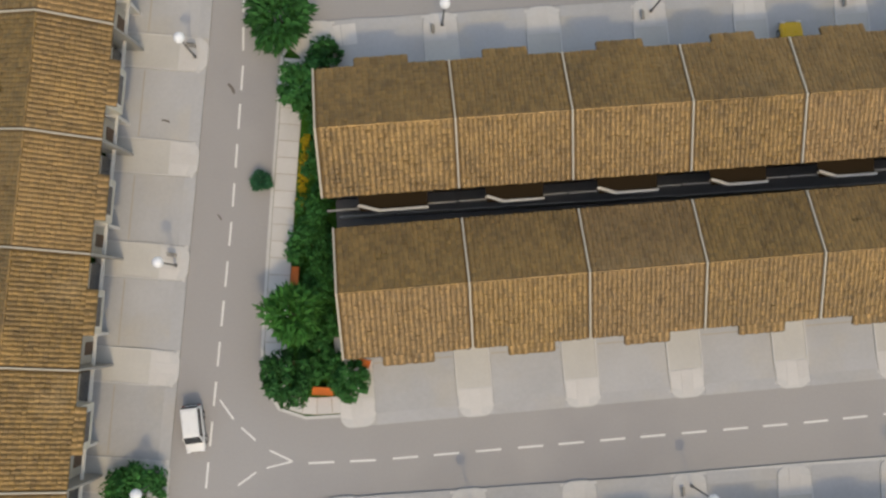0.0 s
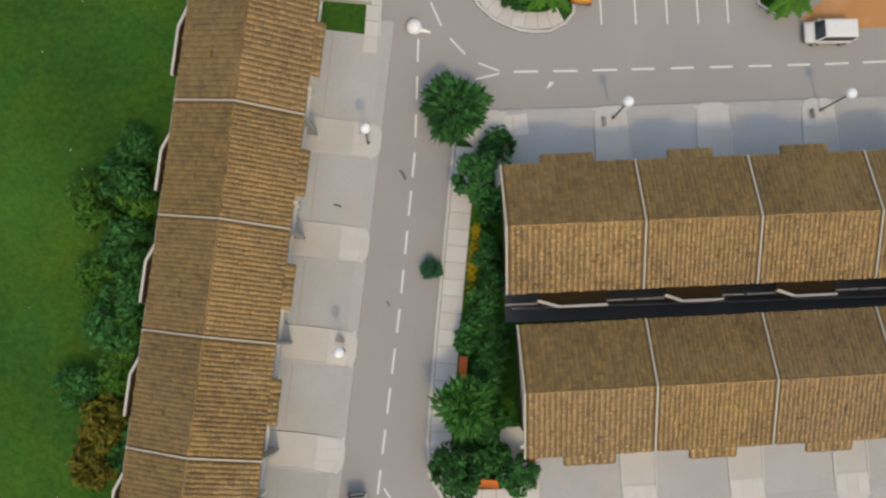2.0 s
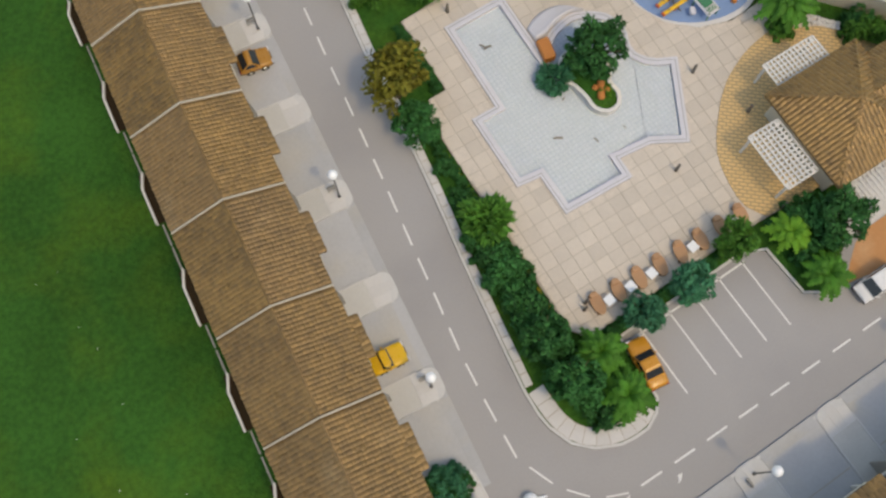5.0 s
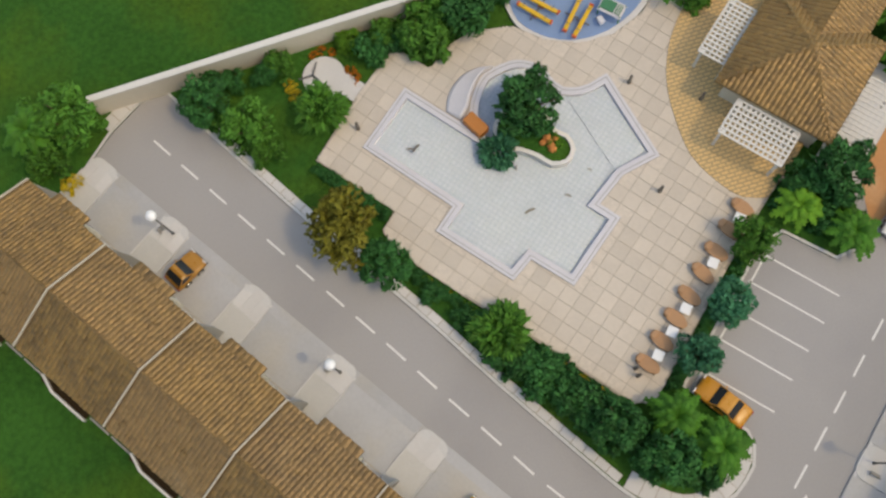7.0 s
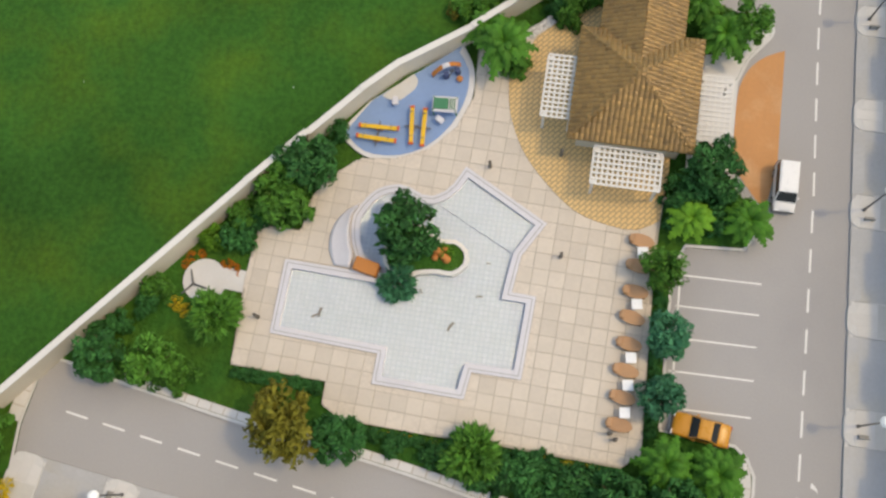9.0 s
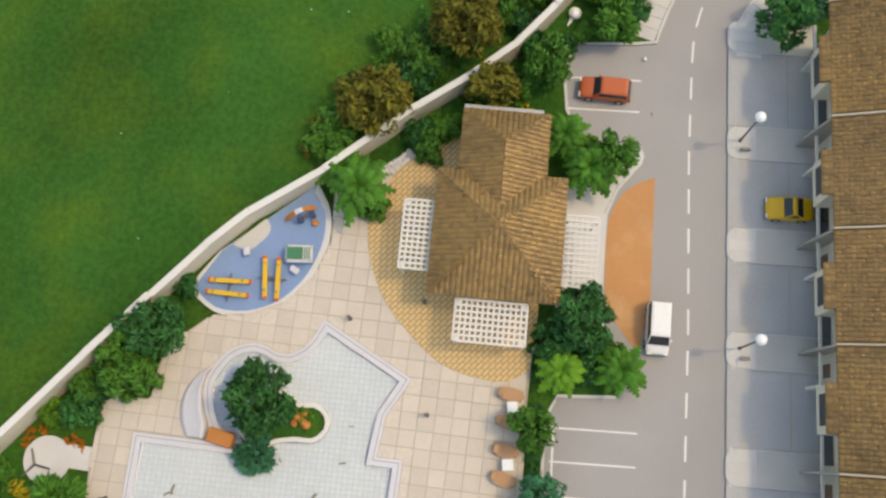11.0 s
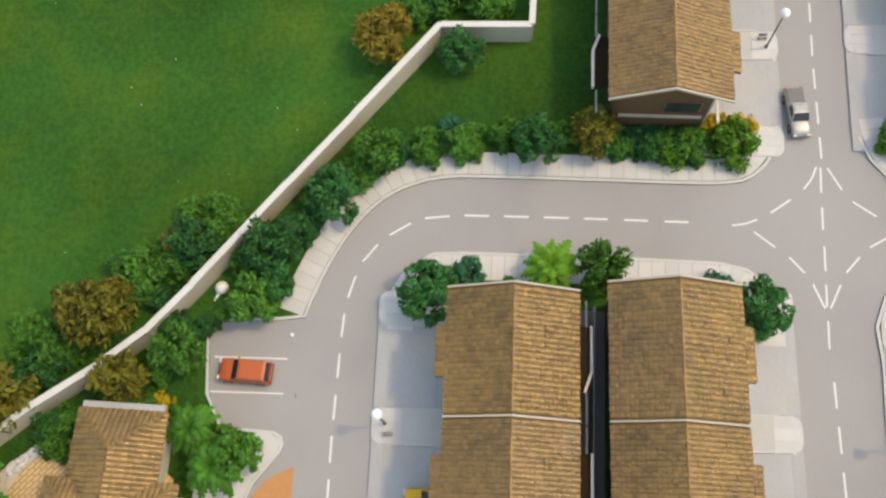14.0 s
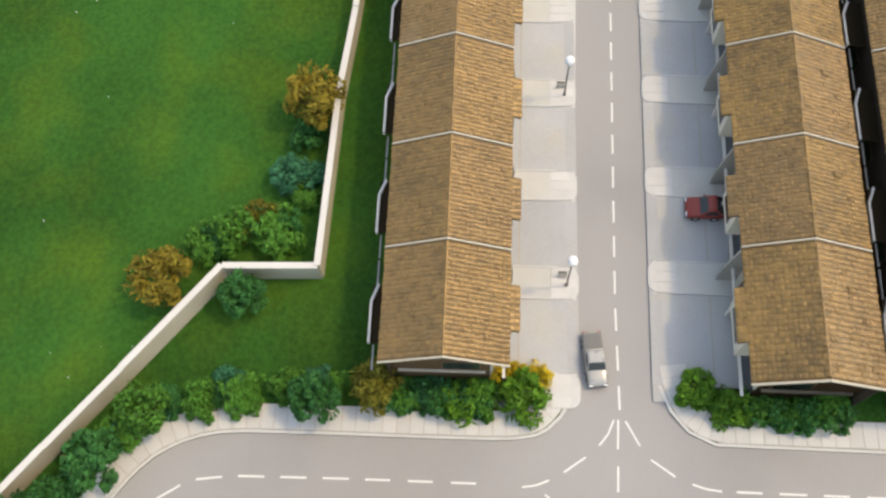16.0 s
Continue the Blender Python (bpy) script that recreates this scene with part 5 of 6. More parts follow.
part("stub", Shape().tube((0.35, 0, 0.14), (1.25, 0.08, 0.1), 0.2, 0.06, 8), GLOBE, fallen)
copy_thing(fallen, at(51.45, 43.35, 0.124, 150)).scale = (0.85, 0.85, 0.85)


trough = thing("planter", at(0.8, 12.2, 0.2, -7), "long orange planter trough beside the footpath", "planter")
part("trough", Shape().ring([(-0.27, -0.9), (0.27, -0.9), (0.27, 0.9), (-0.27, 0.9)], [(-0.19, -0.82), (0.19, -0.82), (0.19, 0.82), (-0.19, 0.82)], 0.0, 0.55), PLANTER, trough)
part("filling", Shape().box(-0.19, -0.82, 0.05, 0.19, 0.82, 0.47), PLANTER, trough)
for x, y, a, k in ((2.4, 4.3, 84, 0.8), (5.3, 6.1, 70, 0.55), (53.7, -11.0, 1, 1.3)):
    copy_thing(trough, at(x, y, 0.2, a)).scale.y = k


rockery = thing("rockery", at(38.6, 55.3, 0.12, -48), "bank of white rounded stones beside the terrace", "rocks")
rnd = random.Random(5)
for k in range(26):
    r = rnd.uniform(0.17, 0.27)
    stone = Shape().ball((-1.35 + 0.21 * (k // 2) + rnd.uniform(-0.06, 0.06), 0.38 * (k % 2) - 0.2 + rnd.uniform(-0.08, 0.08), 0.2 + rnd.uniform(0.0, 0.12)), r, 8, 5, 0.85)
    stone.smooth = True
    part("stone", stone, KERB, rockery)


# ---- plants ----
def crown(r, h, clumps, leaves, leaf, seed):
    """Leaves in clumps that fill an uneven crown r wide and h tall."""
    rnd = random.Random(seed)
    s = Shape()
    for k in range(clumps):
        a, q = rnd.uniform(0, 2 * math.pi), math.sqrt(rnd.random()) * r * 0.82
        cz = rnd.uniform(0.15, 0.95) * h
        q *= 1.0 - 0.55 * max(0, cz / h - 0.45)
        c = Vector((q * math.cos(a), q * math.sin(a), cz))
        cr = r * rnd.uniform(0.12, 0.36)
        for _ in range(leaves):
            d = Vector((rnd.gauss(0, 1), rnd.gauss(0, 1), rnd.gauss(0, 1))).normalized()
            p = c + d * cr * rnd.uniform(0.65, 1.05)
            if p.z < 0.02 * h:
                continue
            n = (d + Vector((rnd.gauss(0, 0.6), rnd.gauss(0, 0.6), rnd.gauss(0.4, 0.5)))).normalized()
            u = n.orthogonal().normalized()
            u.rotate(Matrix.Rotation(rnd.uniform(0, 6.28), 3, n))
            v = n.cross(u)
            l, w = leaf * rnd.uniform(0.8, 1.7), leaf * rnd.uniform(0.35, 0.6)
            s.add([tuple(p - u * l), tuple(p + v * w + n * 0.03), tuple(p + u * l), tuple(p - v * w + n * 0.03)], [(0, 1, 2), (0, 2, 3)])
    return s


TREES = {}


def plant(key, place, size, turn=0.0):
    """A copy of a plant kind at (x, y), as wide as size."""
    x, y = place
    proto, r = TREES[key]
    ob = copy_thing(proto, at(x, y, 0.1, turn)) if proto.get("used") else proto
    ob["used"] = 1
    ob.matrix_basis = at(x, y, 0.1, turn)
    k = 1.15 * size / r
    ob.scale = (k, k * random.uniform(0.9, 1.1), k * random.uniform(0.85, 1.1))
    return ob


def tree(key, leafmat, label, seed, r=2.0, trunk=1.6, h=3.0, clumps=38, leaves=64, leaf=0.19):
    t = thing("tree", at(0, 0), label, "tree", "model trees")
    s = Shape().tube((0, 0, 0), (0.05, 0.03, trunk), 0.17, 0.11, 8)
    part("trunk", s, BARK, t)
    rnd = random.Random(seed + 50)
    limbs = Shape()
    for k in range(6):
        a = k * 1.05 + rnd.uniform(-0.3, 0.3)
        limbs.tube((0.04, 0.02, trunk * rnd.uniform(0.75, 1.0)), (0.62 * r * math.cos(a), 0.62 * r * math.sin(a), trunk + h * rnd.uniform(0.25, 0.6)), 0.07, 0.025, 5)
    part("limb", limbs, BARK, t)
    c = crown(r, h, clumps, leaves, leaf, seed)
    c.v = [(x, y, z + trunk * 0.55) for x, y, z in c.v]
    part("crown", c, LEAF[leafmat], t)
    TREES[key] = (t, r)


def round_tree(key, leafmat, label, seed, r=2.0, trunk=1.5, h=2.2, count=900):
    """A dense dome of long leaves that all point outwards."""
    t = thing("tree", at(0, 0), label, "tree", "model trees")
    part("trunk", Shape().tube((0, 0, 0), (0.03, 0.02, trunk), 0.16, 0.1, 8), BARK, t)
    rnd = random.Random(seed)
    s = Shape()
    for _ in range(count):
        a, e = rnd.uniform(0, 2 * math.pi), math.asin(rnd.uniform(-0.15, 1.0))
        wave = 1.0 + 0.1 * math.sin(3 * a + seed) + 0.07 * math.sin(5 * a + 2 * seed)
        q = rnd.uniform(0.45, 0.92) * wave
        d = Vector((math.cos(e) * math.cos(a), math.cos(e) * math.sin(a), math.sin(e)))
        p = Vector((d.x * r * q, d.y * r * q, trunk * 0.6 + h * q * (0.25 + 0.75 * d.z)))
        u = (d + Vector((rnd.gauss(0, 0.35), rnd.gauss(0, 0.35), rnd.gauss(-0.2, 0.3)))).normalized()
        side = u.cross(Vector((rnd.gauss(0, 0.4), rnd.gauss(0, 0.4), 1))).normalized()
        l, w = rnd.uniform(0.3, 0.62), rnd.uniform(0.09, 0.16)
        n = side.cross(u)
        s.add([tuple(p - u * l * 0.4), tuple(p + side * w + n * 0.04), tuple(p + u * l), tuple(p - side * w + n * 0.04)], [(0, 1, 2), (0, 2, 3)])
    part("crown", s, LEAF[leafmat], t)
    TREES[key] = (t, r)


def shrub(key, leafmat, label, seed, r=1.5, h=1.6, clumps=30, leaves=50, leaf=0.165):
    t = thing("shrub", at(0, 0), label, "shrub", "model shrubs")
    s = Shape()
    rnd = random.Random(seed + 9)
    for k in range(6):
        a = rnd.uniform(0, 6.28)
        s.tube((0, 0, 0), (0.5 * r * math.cos(a), 0.5 * r * math.sin(a), h * 0.7), 0.05, 0.02, 5)
    part("stem", s, BARK, t)
    part("foliage", crown(r, h, clumps, leaves, leaf, seed), LEAF[leafmat], t)
    TREES[key] = (t, r)


def palm(key, leafmat, label, seed, r=2.0, trunk=2.0, fronds=26):
    """A short trunk under three tiers of broad folded fronds with notched edges."""
    t = thing("palm_tree", at(0, 0), label, "palm", "model palms")
    part("trunk", Shape().tube((0, 0, 0), (0, 0, trunk), 0.16, 0.11, 8), BARK, t)
    rnd = random.Random(seed)
    for k in range(fronds):
        tier = k / fronds
        a = 2.4 * k + rnd.uniform(-0.25, 0.25)
        ln = r * (1.06 - 0.62 * tier) * rnd.uniform(0.88, 1.08)
        rise = 0.15 + 0.95 * tier
        wide = r * rnd.uniform(0.18, 0.28) * (1.0 - 0.3 * tier)
        out, side = Vector((math.cos(a), math.sin(a), 0)), Vector((-math.sin(a), math.cos(a), 0))
        rib = [out * (ln * q) + Vector((0, 0, trunk + rise * math.sin(q * 1.9) * 0.8 - 0.75 * q * q * (1.15 - tier))) for q in (j / 8 for j in range(9))]
        s = Shape()
        for j in range(8):
            w = wide * math.sin(math.pi * min(0.98, 0.1 + (j + 0.6) / 9.2)) ** 0.7
            fold = Vector((0, 0, -0.4 * w))
            step = (rib[j + 1] - rib[j]) * rnd.uniform(0.5, 1.0)
            for sg in (-1, 1):
                s.add([tuple(rib[j]), tuple(rib[j + 1]), tuple(rib[j + 1] + side * sg * w * 0.62 + fold * 0.7), tuple(rib[j] + step + side * sg * w * rnd.uniform(0.95, 1.15) + fold), tuple(rib[j] + side * sg * w * 0.6 + fold * 0.7)], [(0, 1, 2, 3, 4) if sg < 0 else (4, 3, 2, 1, 0)])
        part("frond", s, LEAF[leafmat], t)
    TREES[key] = (t, r)


tree("tree_dark", "dark", "round dark green leafy model tree", 1)
tree("tree_mid", "mid", "round mid-green leafy model tree", 2)
tree("tree_teal", "teal", "blue-green bushy model tree", 3, h=2.6)
tree("tree_gold", "gold", "golden-brown airy model tree", 14, clumps=32, leaves=56)
tree("tree_olive", "olive", "olive-brown airy model tree", 4, clumps=40, leaves=60)
round_tree("round_dark", "dark", "round dense dark green model tree", 31)
round_tree("round_mid", "leafy", "round spiky mid-green model tree", 32, trunk=3.4)
round_tree("round_bright", "mid", "round spiky bright green model tree", 33)
round_tree("round_teal", "teal", "round blue-green model bush beside the pool", 35, trunk=0.5)
round_tree("round_small", "teal", "small ball-shaped blue-green model tree standing on the road", 34, trunk=0.5, h=2.6)
shrub("shrub_dark", "dark", "low dark green clumped shrub", 5)
shrub("shrub_mid", "mid", "low mid-green clumped shrub", 6)
shrub("shrub_bright", "bright", "low bright green clumped shrub", 7)
shrub("shrub_teal", "teal", "low blue-green clumped shrub", 8)
shrub("shrub_olive", "olive", "low olive clumped shrub", 9)
shrub("shrub_yellow", "yellow", "low yellow flowering shrub", 10, h=1.2, r=1.0, clumps=14, leaves=36, leaf=0.1)
shrub("shrub_rust", "rust", "low rust-red flowering shrub", 11, h=0.8, r=1.0, clumps=14, leaves=36, leaf=0.1)
palm("palm_bright", "bright", "bright green fan-shaped model palm", 12, fronds=32)
palm("palm_mid", "palm", "green broad-leaved model palm", 13, fronds=40)

def bed(*plants):
    """Plants of one bed: kind, place and half width of each."""
    for key, x, y, r in plants:
        plant(key, (x, y), r, random.uniform(0, 360))


# street side of the middle block
bed(
    ("round_dark", 0.6, 30.6, 2.1), ("tree_dark", 2.6, 25.4, 2.0), ("shrub_dark", 3.6, 28.0, 1.3), ("round_small", -1.25, 19.3, 0.72), ("shrub_dark", 2.3, 17.0, 1.3), ("shrub_dark", 1.7, 14.6, 1.5), ("round_mid", 0.75, 9.85, 1.8),
    ("tree_dark", 0.2, 5.6, 1.9), ("shrub_dark", 2.3, 6.4, 1.6), ("tree_dark", 4.5, 4.9, 1.3), ("shrub_dark", 2.5, 11.8, 1.3), ("shrub_dark", 2.7, 20.0, 1.0), ("shrub_dark", 2.3, 9.0, 1.3), ("tree_dark", 51.5, 28.5, 2.1),
    ("tree_teal", 53.2, 25.7, 1.2), ("palm_bright", 53.8, 20.0, 2.0), ("tree_mid", 53.6, 16.5, 1.9), ("shrub_teal", 53.3, 8.4, 1.2), ("tree_dark", 51.6, 5.6, 1.9), ("shrub_teal", 52.5, 7.0, 1.2), ("shrub_dark", 52.4, 23.0, 0.9),
)
# pool garden, street side
bed(
    ("tree_dark", 8.8, 82.3, 1.7), ("tree_mid", 9.1, 78.3, 1.7), ("round_bright", 12.9, 75.0, 1.65), ("shrub_mid", 14.2, 79.9, 1.2), ("shrub_bright", 18.6, 76.6, 1.05), ("tree_olive", 6.25, 68.1, 2.4), ("tree_dark", 5.7, 64.6, 1.8),
    ("round_bright", 6.2, 55.5, 1.85), ("shrub_dark", 5.1, 51.2, 1.6), ("shrub_dark", 5.0, 48.3, 1.7), ("tree_dark", 4.9, 45.8, 1.7), ("palm_mid", 7.55, 42.8, 1.85), ("palm_mid", 7.45, 39.3, 1.85), ("tree_dark", 5.0, 42.0, 1.8),
    ("shrub_dark", 5.6, 58.2, 0.9), ("shrub_dark", 5.9, 61.0, 0.8), ("shrub_dark", 5.6, 39.4, 1.4),
)
# between deck and car park
bed(
    ("tree_mid", 20.5, 44.3, 1.5), ("tree_teal", 16.2, 43.4, 1.7), ("tree_teal", 12.0, 43.5, 1.6), ("palm_bright", 24.75, 42.6, 1.7), ("palm_mid", 25.1, 38.65, 1.75), ("tree_dark", 28.2, 41.4, 2.1), ("shrub_dark", 26.6, 43.4, 1.6),
    ("shrub_mid", 26.9, 40.6, 1.3), ("shrub_dark", 25.2, 40.7, 1.2), ("shrub_mid", 26.3, 38.9, 0.8), ("shrub_dark", 24.6, 43.6, 0.8),
)
# island, wall side of the pool
bed(
    ("tree_dark", 21.0, 62.3, 2.3), ("round_teal", 17.3, 62.6, 1.35), ("shrub_bright", 20.0, 59.7, 0.7), ("tree_dark", 25.0, 70.5, 2.0), ("shrub_mid", 21.8, 71.8, 2.0), ("shrub_dark", 28.2, 69.0, 0.9), ("shrub_dark", 19.0, 74.8, 1.3),
    ("tree_mid", 23.2, 72.6, 1.5), ("shrub_dark", 26.4, 71.0, 1.1), ("shrub_mid", 20.6, 74.6, 1.3), ("palm_mid", 36.0, 57.6, 2.3), ("palm_mid", 37.4, 59.0, 1.8), ("shrub_mid", 35.2, 56.8, 1.3), ("shrub_mid", 39.9, 52.8, 1.4),
    ("shrub_dark", 40.8, 54.0, 1.2), ("shrub_mid", 41.6, 52.0, 1.2), ("palm_mid", 41.3, 43.6, 1.9), ("palm_mid", 38.9, 41.7, 2.0), ("tree_mid", 39.9, 40.2, 1.7), ("shrub_bright", 40.6, 41.6, 1.2),
)
# strip along the wall by the curved road
bed(
    ("tree_olive", 44.2, 48.9, 1.7), ("tree_mid", 46.3, 45.0, 1.75), ("shrub_mid", 42.8, 47.6, 1.2), ("tree_mid", 50.2, 40.3, 1.8), ("tree_dark", 51.9, 39.5, 1.6), ("tree_dark", 53.9, 39.4, 2.0), ("tree_dark", 58.2, 35.7, 1.9),
    ("shrub_dark", 56.0, 38.2, 1.5), ("shrub_dark", 48.4, 46.2, 1.4), ("shrub_mid", 53.4, 41.6, 1.3), ("tree_mid", 62.0, 32.6, 1.7), ("shrub_mid", 62.9, 29.2, 1.5), ("shrub_mid", 63.3, 26.6, 1.5), ("tree_dark", 63.0, 21.2, 1.8),
    ("shrub_mid", 64.2, 23.4, 1.3), ("tree_olive", 64.3, 17.0, 1.7), ("shrub_bright", 63.6, 11.2, 1.6), ("shrub_bright", 64.2, 7.2, 1.8), ("shrub_dark", 64.2, 13.6, 1.2), ("shrub_mid", 60.6, 34.2, 1.4), ("tree_dark", 70.3, 27.2, 1.7),
)
# outside the wall
bed(
    ("tree_olive", 48.6, 51.3, 2.3), ("tree_olive", 42.4, 57.3, 2.3), ("shrub_mid", 46.8, 54.2, 1.9), ("shrub_mid", 51.6, 49.2, 2.0), ("shrub_dark", 50.2, 46.9, 1.3), ("tree_dark", 54.3, 45.3, 1.7), ("shrub_mid", 55.6, 43.6, 1.5),
    ("shrub_mid", 41.0, 59.6, 1.6), ("shrub_mid", 49.8, 53.0, 1.7), ("shrub_dark", 45.0, 54.6, 1.6), ("shrub_mid", 44.0, 59.0, 1.4), ("shrub_mid", 52.9, 47.2, 1.6), ("shrub_mid", 39.6, 60.8, 1.4), ("shrub_mid", 47.5, 57.0, 1.4),
    ("tree_gold", 71.2, 33.0, 2.2), ("shrub_mid", 74.6, 31.0, 1.6), ("shrub_mid", 75.5, 28.4, 1.8), ("shrub_mid", 75.6, 25.4, 1.9), ("shrub_olive", 77.0, 26.8, 1.4), ("tree_gold", 86.0, 23.7, 2.3), ("shrub_teal", 80.5, 25.1, 1.5),
    ("shrub_dark", 84.0, 24.2, 1.4), ("shrub_mid", 78.8, 23.9, 1.1), ("shrub_teal", 80.8, 23.3, 0.9),
)
# behind the western rows
bed(
    ("shrub_mid", -24.5, 24.4, 1.9), ("shrub_dark", -22.3, 25.5, 1.9), ("shrub_dark", -22.3, 21.5, 1.9), ("shrub_dark", -23.0, 15.6, 2.0), ("shrub_dark", -22.5, 17.6, 1.7), ("shrub_olive", -23.7, 9.2, 1.9), ("shrub_dark", -25.5, 11.6, 1.6),
    ("shrub_dark", -21.7, 28.2, 1.4), ("shrub_mid", -24.4, 19.2, 1.5), ("shrub_mid", -22.8, 12.8, 1.5), ("shrub_olive", -24.5, 6.4, 1.7), ("shrub_dark", -22.0, 8.0, 1.4), ("palm_mid", 0.2, 91.8, 2.1), ("tree_mid", 2.4, 89.4, 2.1),
    ("shrub_mid", -1.2, 89.6, 1.5), ("shrub_mid", 2.4, 92.4, 1.8), ("shrub_yellow", -1.3, 87.4, 0.8), ("shrub_teal", -6.4, 40.5, 1.2), ("shrub_teal", -7.6, 40.2, 0.9), ("shrub_dark", -6.9, 40.6, 1.1), ("shrub_dark", -5.6, 40.4, 0.9),
    ("shrub_teal", -5.6, 41.3, 0.9), ("shrub_dark", -7.2, 41.4, 0.9), ("shrub_teal", -6.5, 41.5, 1.0), ("shrub_dark", -10.2, -1.2, 1.6), ("shrub_dark", -11.5, -1.6, 1.4),
)
# beds at the crossing
bed(
    ("shrub_bright", 65.2, -4.7, 1.4), ("shrub_bright", 64.2, -6.9, 1.4), ("shrub_mid", 64.5, -9.2, 1.3), ("shrub_mid", 64.5, -13.6, 1.4), ("shrub_dark", 64.3, -11.4, 1.0), ("round_teal", 52.7, -6.2, 1.05), ("shrub_mid", 52.6, -8.0, 1.4),
    ("shrub_yellow", 42.8, 46.4, 0.9), ("shrub_yellow", 42.9, 48.0, 0.8), ("shrub_rust", 66.0, 13.0, 0.8), ("shrub_rust", 65.9, 11.2, 0.7),
    ("shrub_dark", 3.2, 8.6, 0.8), ("shrub_yellow", 13.5, 78.5, 0.5), ("shrub_yellow", 13.1, 77.7, 0.5), ("shrub_yellow", 13.3, 76.9, 0.4), ("shrub_rust", 17.0, 75.4, 0.45), ("shrub_rust", 16.7, 74.8, 0.42), ("shrub_rust", 16.4, 74.3, 0.3),
    ("shrub_rust", 17.1, 78.1, 0.42), ("shrub_rust", 17.4, 77.4, 0.35), ("shrub_rust", 16.5, 78.5, 0.35),
)



def hedge(line, count, keys, size, jitter):
    """Shrubs set unevenly along a line."""
    pts = resample(line, 0.1)
    for k in range(count):
        x, y = pts[min(len(pts) - 1, int((k + random.uniform(0.1, 0.9)) / count * len(pts)))]
        plant(random.choice(keys), (x + random.uniform(-jitter, jitter), y + random.uniform(-jitter, jitter)), random.uniform(*size), random.uniform(0, 360))


hedge([(51.5, 41.0), (56.0, 38.7), (59.6, 35.9), (62.7, 32.0), (63.9, 28.0), (64.3, 22.0), (64.6, 12.0)], 28, ("shrub_dark", "shrub_mid", "shrub_mid", "shrub_teal"), (0.8, 1.3), 0.5)
hedge([(38.6, 61.4), (43.2, 57.8), (47.2, 54.0), (50.4, 50.4), (55.4, 45.6), (57.2, 43.6)], 24, ("shrub_dark", "shrub_mid", "shrub_mid", "shrub_olive"), (0.9, 1.6), 1.2)
hedge([(5.6, 40.5), (5.0, 44.0), (5.1, 48.0), (5.6, 52.0), (6.2, 56.5)], 22, ("shrub_dark",), (0.9, 1.4), 0.8)
hedge([(2.4, 5.5), (2.4, 10.0), (2.7, 15.0), (2.8, 19.0)], 14, ("shrub_dark",), (0.8, 1.2), 0.5)
hedge([(2.9, 19.0), (2.9, 24.0), (3.2, 28.5)], 6, ("shrub_dark", "shrub_dark", "shrub_teal"), (0.5, 0.9), 0.2)
hedge([(9.4, 83.8), (12.0, 81.5), (15.5, 78.9)], 4, ("shrub_mid", "shrub_dark"), (0.8, 1.2), 0.4)
hedge([(8.2, 80.0), (8.0, 76.0)], 3, ("shrub_mid", "shrub_dark"), (0.9, 1.3), 0.5)
hedge([(-22.3, 7.0), (-22.8, 18.0), (-22.2, 28.5)], 14, ("shrub_dark", "shrub_dark", "shrub_mid"), (1.0, 1.6), 1.3)
hedge([(44.8, 46.2), (47.6, 45.2), (49.8, 42.8)], 7, ("shrub_mid", "shrub_dark"), (0.8, 1.2), 0.4)
hedge([(42.95, 45.2), (43.1, 50.2)], 6, ("shrub_yellow",), (0.45, 0.6), 0.1)
hedge([(9.0, 43.75), (22.6, 44.1)], 16, ("shrub_dark",), (0.42, 0.6), 0.06)
hedge([(9.2, 73.0), (9.1, 67.0)], 14, ("shrub_dark",), (0.42, 0.58), 0.06)
hedge([(6.55, 64.6), (6.45, 58.3), (6.5, 53.7), (6.4, 49.6), (6.3, 46.0)], 28, ("shrub_dark",), (0.42, 0.58), 0.08)
hedge([(2.15, 22.5), (1.5, 17.7)], 11, ("shrub_yellow",), (0.3, 0.42), 0.1)
hedge([(6.85, 64.4), (6.72, 58.3), (6.78, 53.7), (6.68, 49.6), (6.6, 46.2)], 44, ("shrub_bright", "shrub_bright", "shrub_yellow"), (0.2, 0.32), 0.08)
hedge([(73.9, 30.6), (76.0, 28.0), (76.4, 24.2)], 9, ("shrub_mid", "shrub_dark", "shrub_olive"), (0.9, 1.4), 0.7)
hedge([(19.6, 74.6), (22.0, 72.4), (27.0, 69.6)], 7, ("shrub_mid", "shrub_dark"), (0.7, 1.1), 0.4)
hedge([(65.75, 5.6), (65.85, 8.9)], 9, ("shrub_yellow",), (0.75, 0.95), 0.1)
hedge([(63.95, 9.4), (63.8, 16.4)], 7, ("shrub_dark", "shrub_mid"), (1.15, 1.5), 0.15)
hedge([(63.9, -8.6), (63.9, -14.2)], 5, ("shrub_dark", "shrub_mid"), (1.1, 1.4), 0.15)
hedge([(64.0, -5.6), (64.0, -14.0)], 6, ("shrub_bright", "shrub_mid"), (0.8, 1.2), 0.2)
hedge([(65.5, 8.5), (65.6, 14.5)], 5, ("shrub_mid", "shrub_bright", "shrub_dark"), (0.6, 1.0), 0.2)

# the model stands on a plain plinth
solid("model_plinth", Shape().box(-89.0, -39.0, -79.9, 139.0, 139.0, -1.52), WHITE, "plain white plinth under the scale model", "plinth")
solid("floor", Shape().box(-500, -500, -90, 500, 500, -80), CONCRETE, "plain grey floor round the plinth", kind="structure")

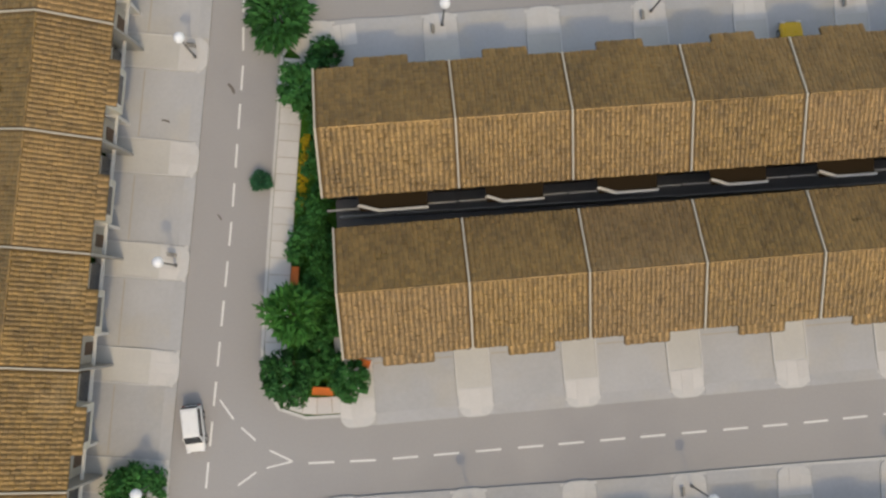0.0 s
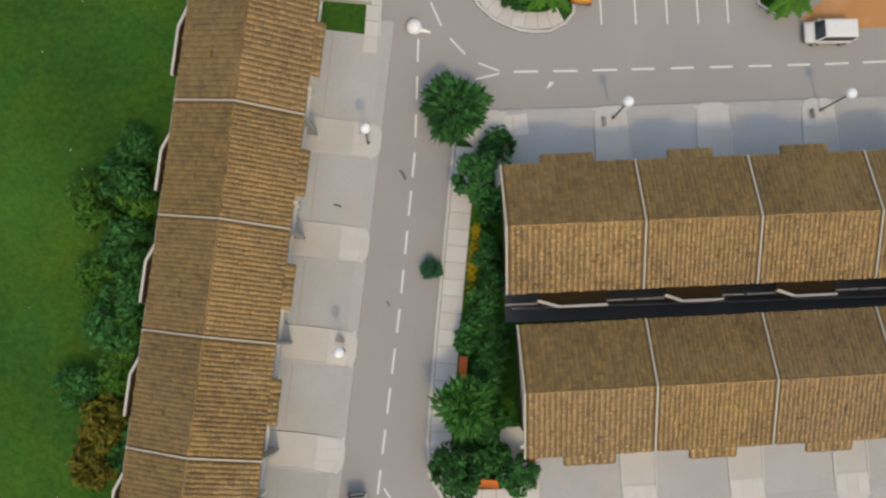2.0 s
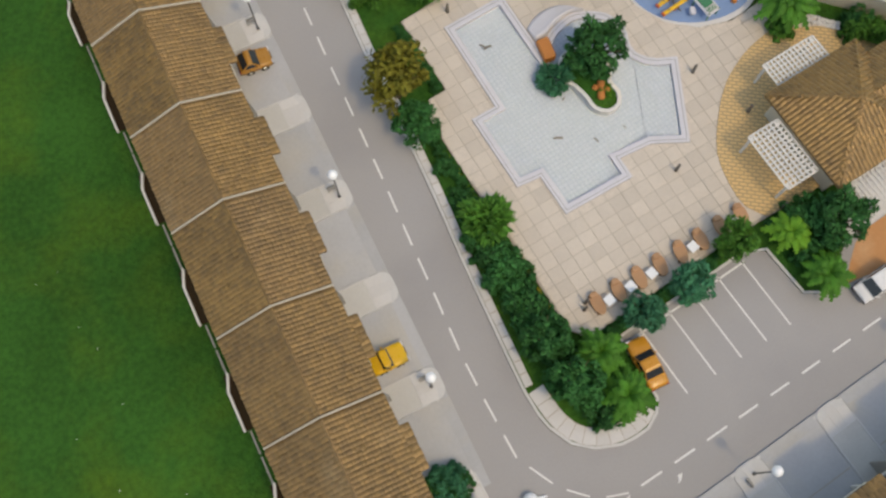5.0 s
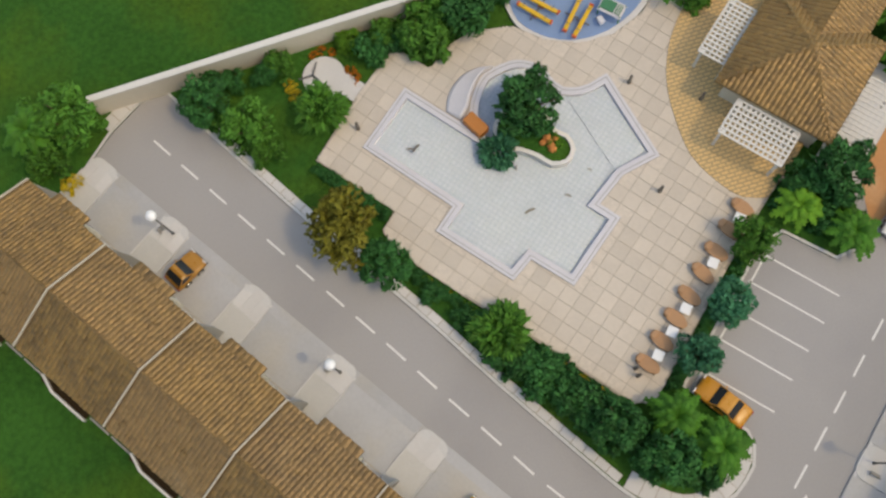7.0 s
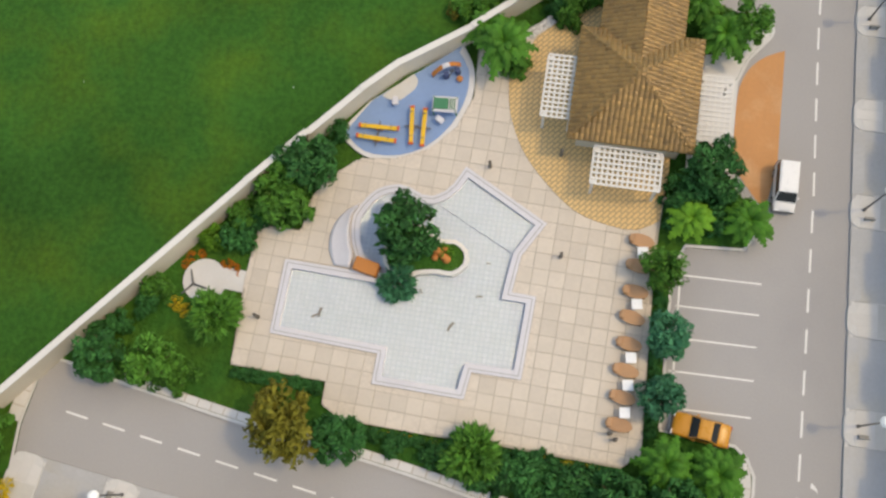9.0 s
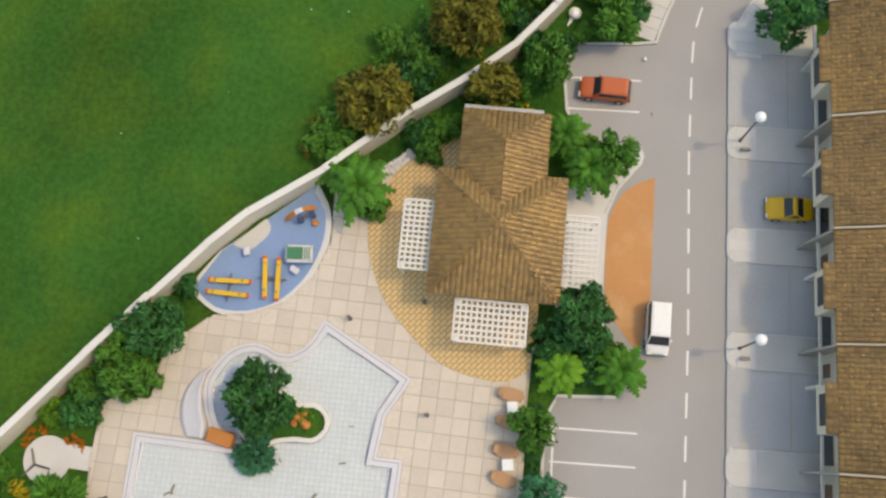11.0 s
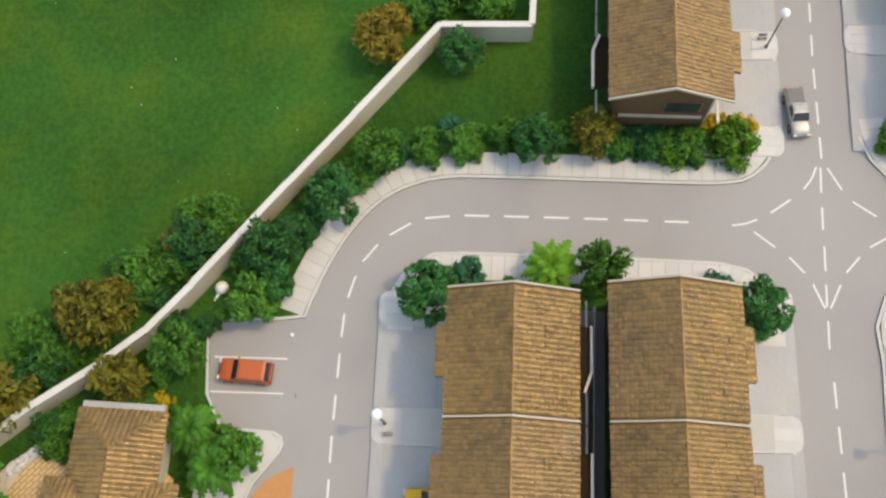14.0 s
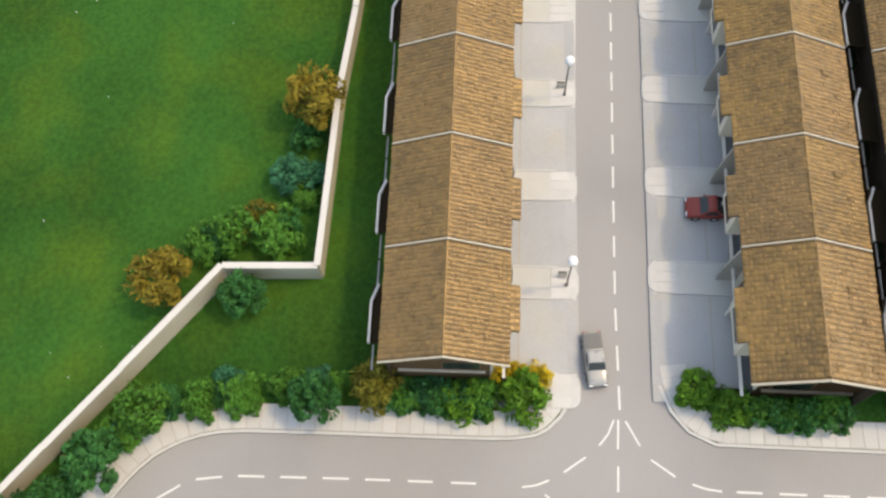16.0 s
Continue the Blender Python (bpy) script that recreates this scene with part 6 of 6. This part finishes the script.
# dust, scraps and plain pegs
specks = Shape()
rnd = random.Random(77)
for _ in range(260):
    x, y = rnd.uniform(-42, -21) if rnd.random() < 0.4 else rnd.uniform(25, 115), rnd.uniform(-5, 110)
    if x > 0 and (y < 24 or y < 99 - 1.0 * x):
        continue
    r = rnd.uniform(0.025, 0.06)
    specks.prism([(x + r * math.cos(k * 1.26 + rnd.uniform(-0.4, 0.4)), y + r * math.sin(k * 1.26)) for k in range(5)], 0.121, 0.16)
solid("litter", specks, PAVING, "pale specks of dust on the lawn", "litter", kind="stuff")
scrap = solid("dark_scrap", Shape().prism([(-0.1, -0.45), (0.1, -0.4), (0.14, 0.0), (0.05, 0.42), (-0.12, 0.35), (-0.06, 0.0)], 0.0, 0.05), FIGURE, "small dark curled scrap on the road", "litter", "dark scraps", place=at(-3.15, 26.15, 0.004, 28))
for x, y, z, a, k in ((-7.86, 23.97, 0.175, 70, 0.7), (-4.36, 16.92, 0.004, 30, 0.55), (44.1, 37.2, 0.004, 100, 0.35), (14.4, 67.85, 0.404, 80, 0.85), (14.1, 68.2, 0.404, 30, 0.6), (17.2, 56.7, 0.404, 10, 0.6), (14.76, 58.4, 0.404, 60, 0.9), (16.23, 61.9, 0.404, 40, 0.45), (19.7, 56.4, 0.404, 0, 0.4), (17.0, 60.9, 0.404, 120, 0.45)):
    copy_thing(scrap, at(x, y, z, a)).scale = (k, k, 1)
peg = solid("figurine", Shape().tube((0, 0, 0), (0, 0, 0.95), 0.16, 0.1, 8).ball((0, 0, 1.08), 0.13, 8, 6), FIGURE, "tiny plain grey peg figurine on the deck", "figurine", "figurines", place=at(13.4, 72.25, 0.4))
for x, y in ((27.0, 57.35), (20.95, 51.35), (8.75, 46.1), (9.1, 46.5), (26.0, 44.6), (28.6, 52.3)):
    copy_thing(peg, at(x, y, 0.42))

pave("pool_deck", DECK_EDGE, [inset(POOL_OUT, 0.15)], 1.18, -1.6, 0.4, DECK, JOINT, "cream square-tiled pool deck with dark joints", (17.6, 56.8))
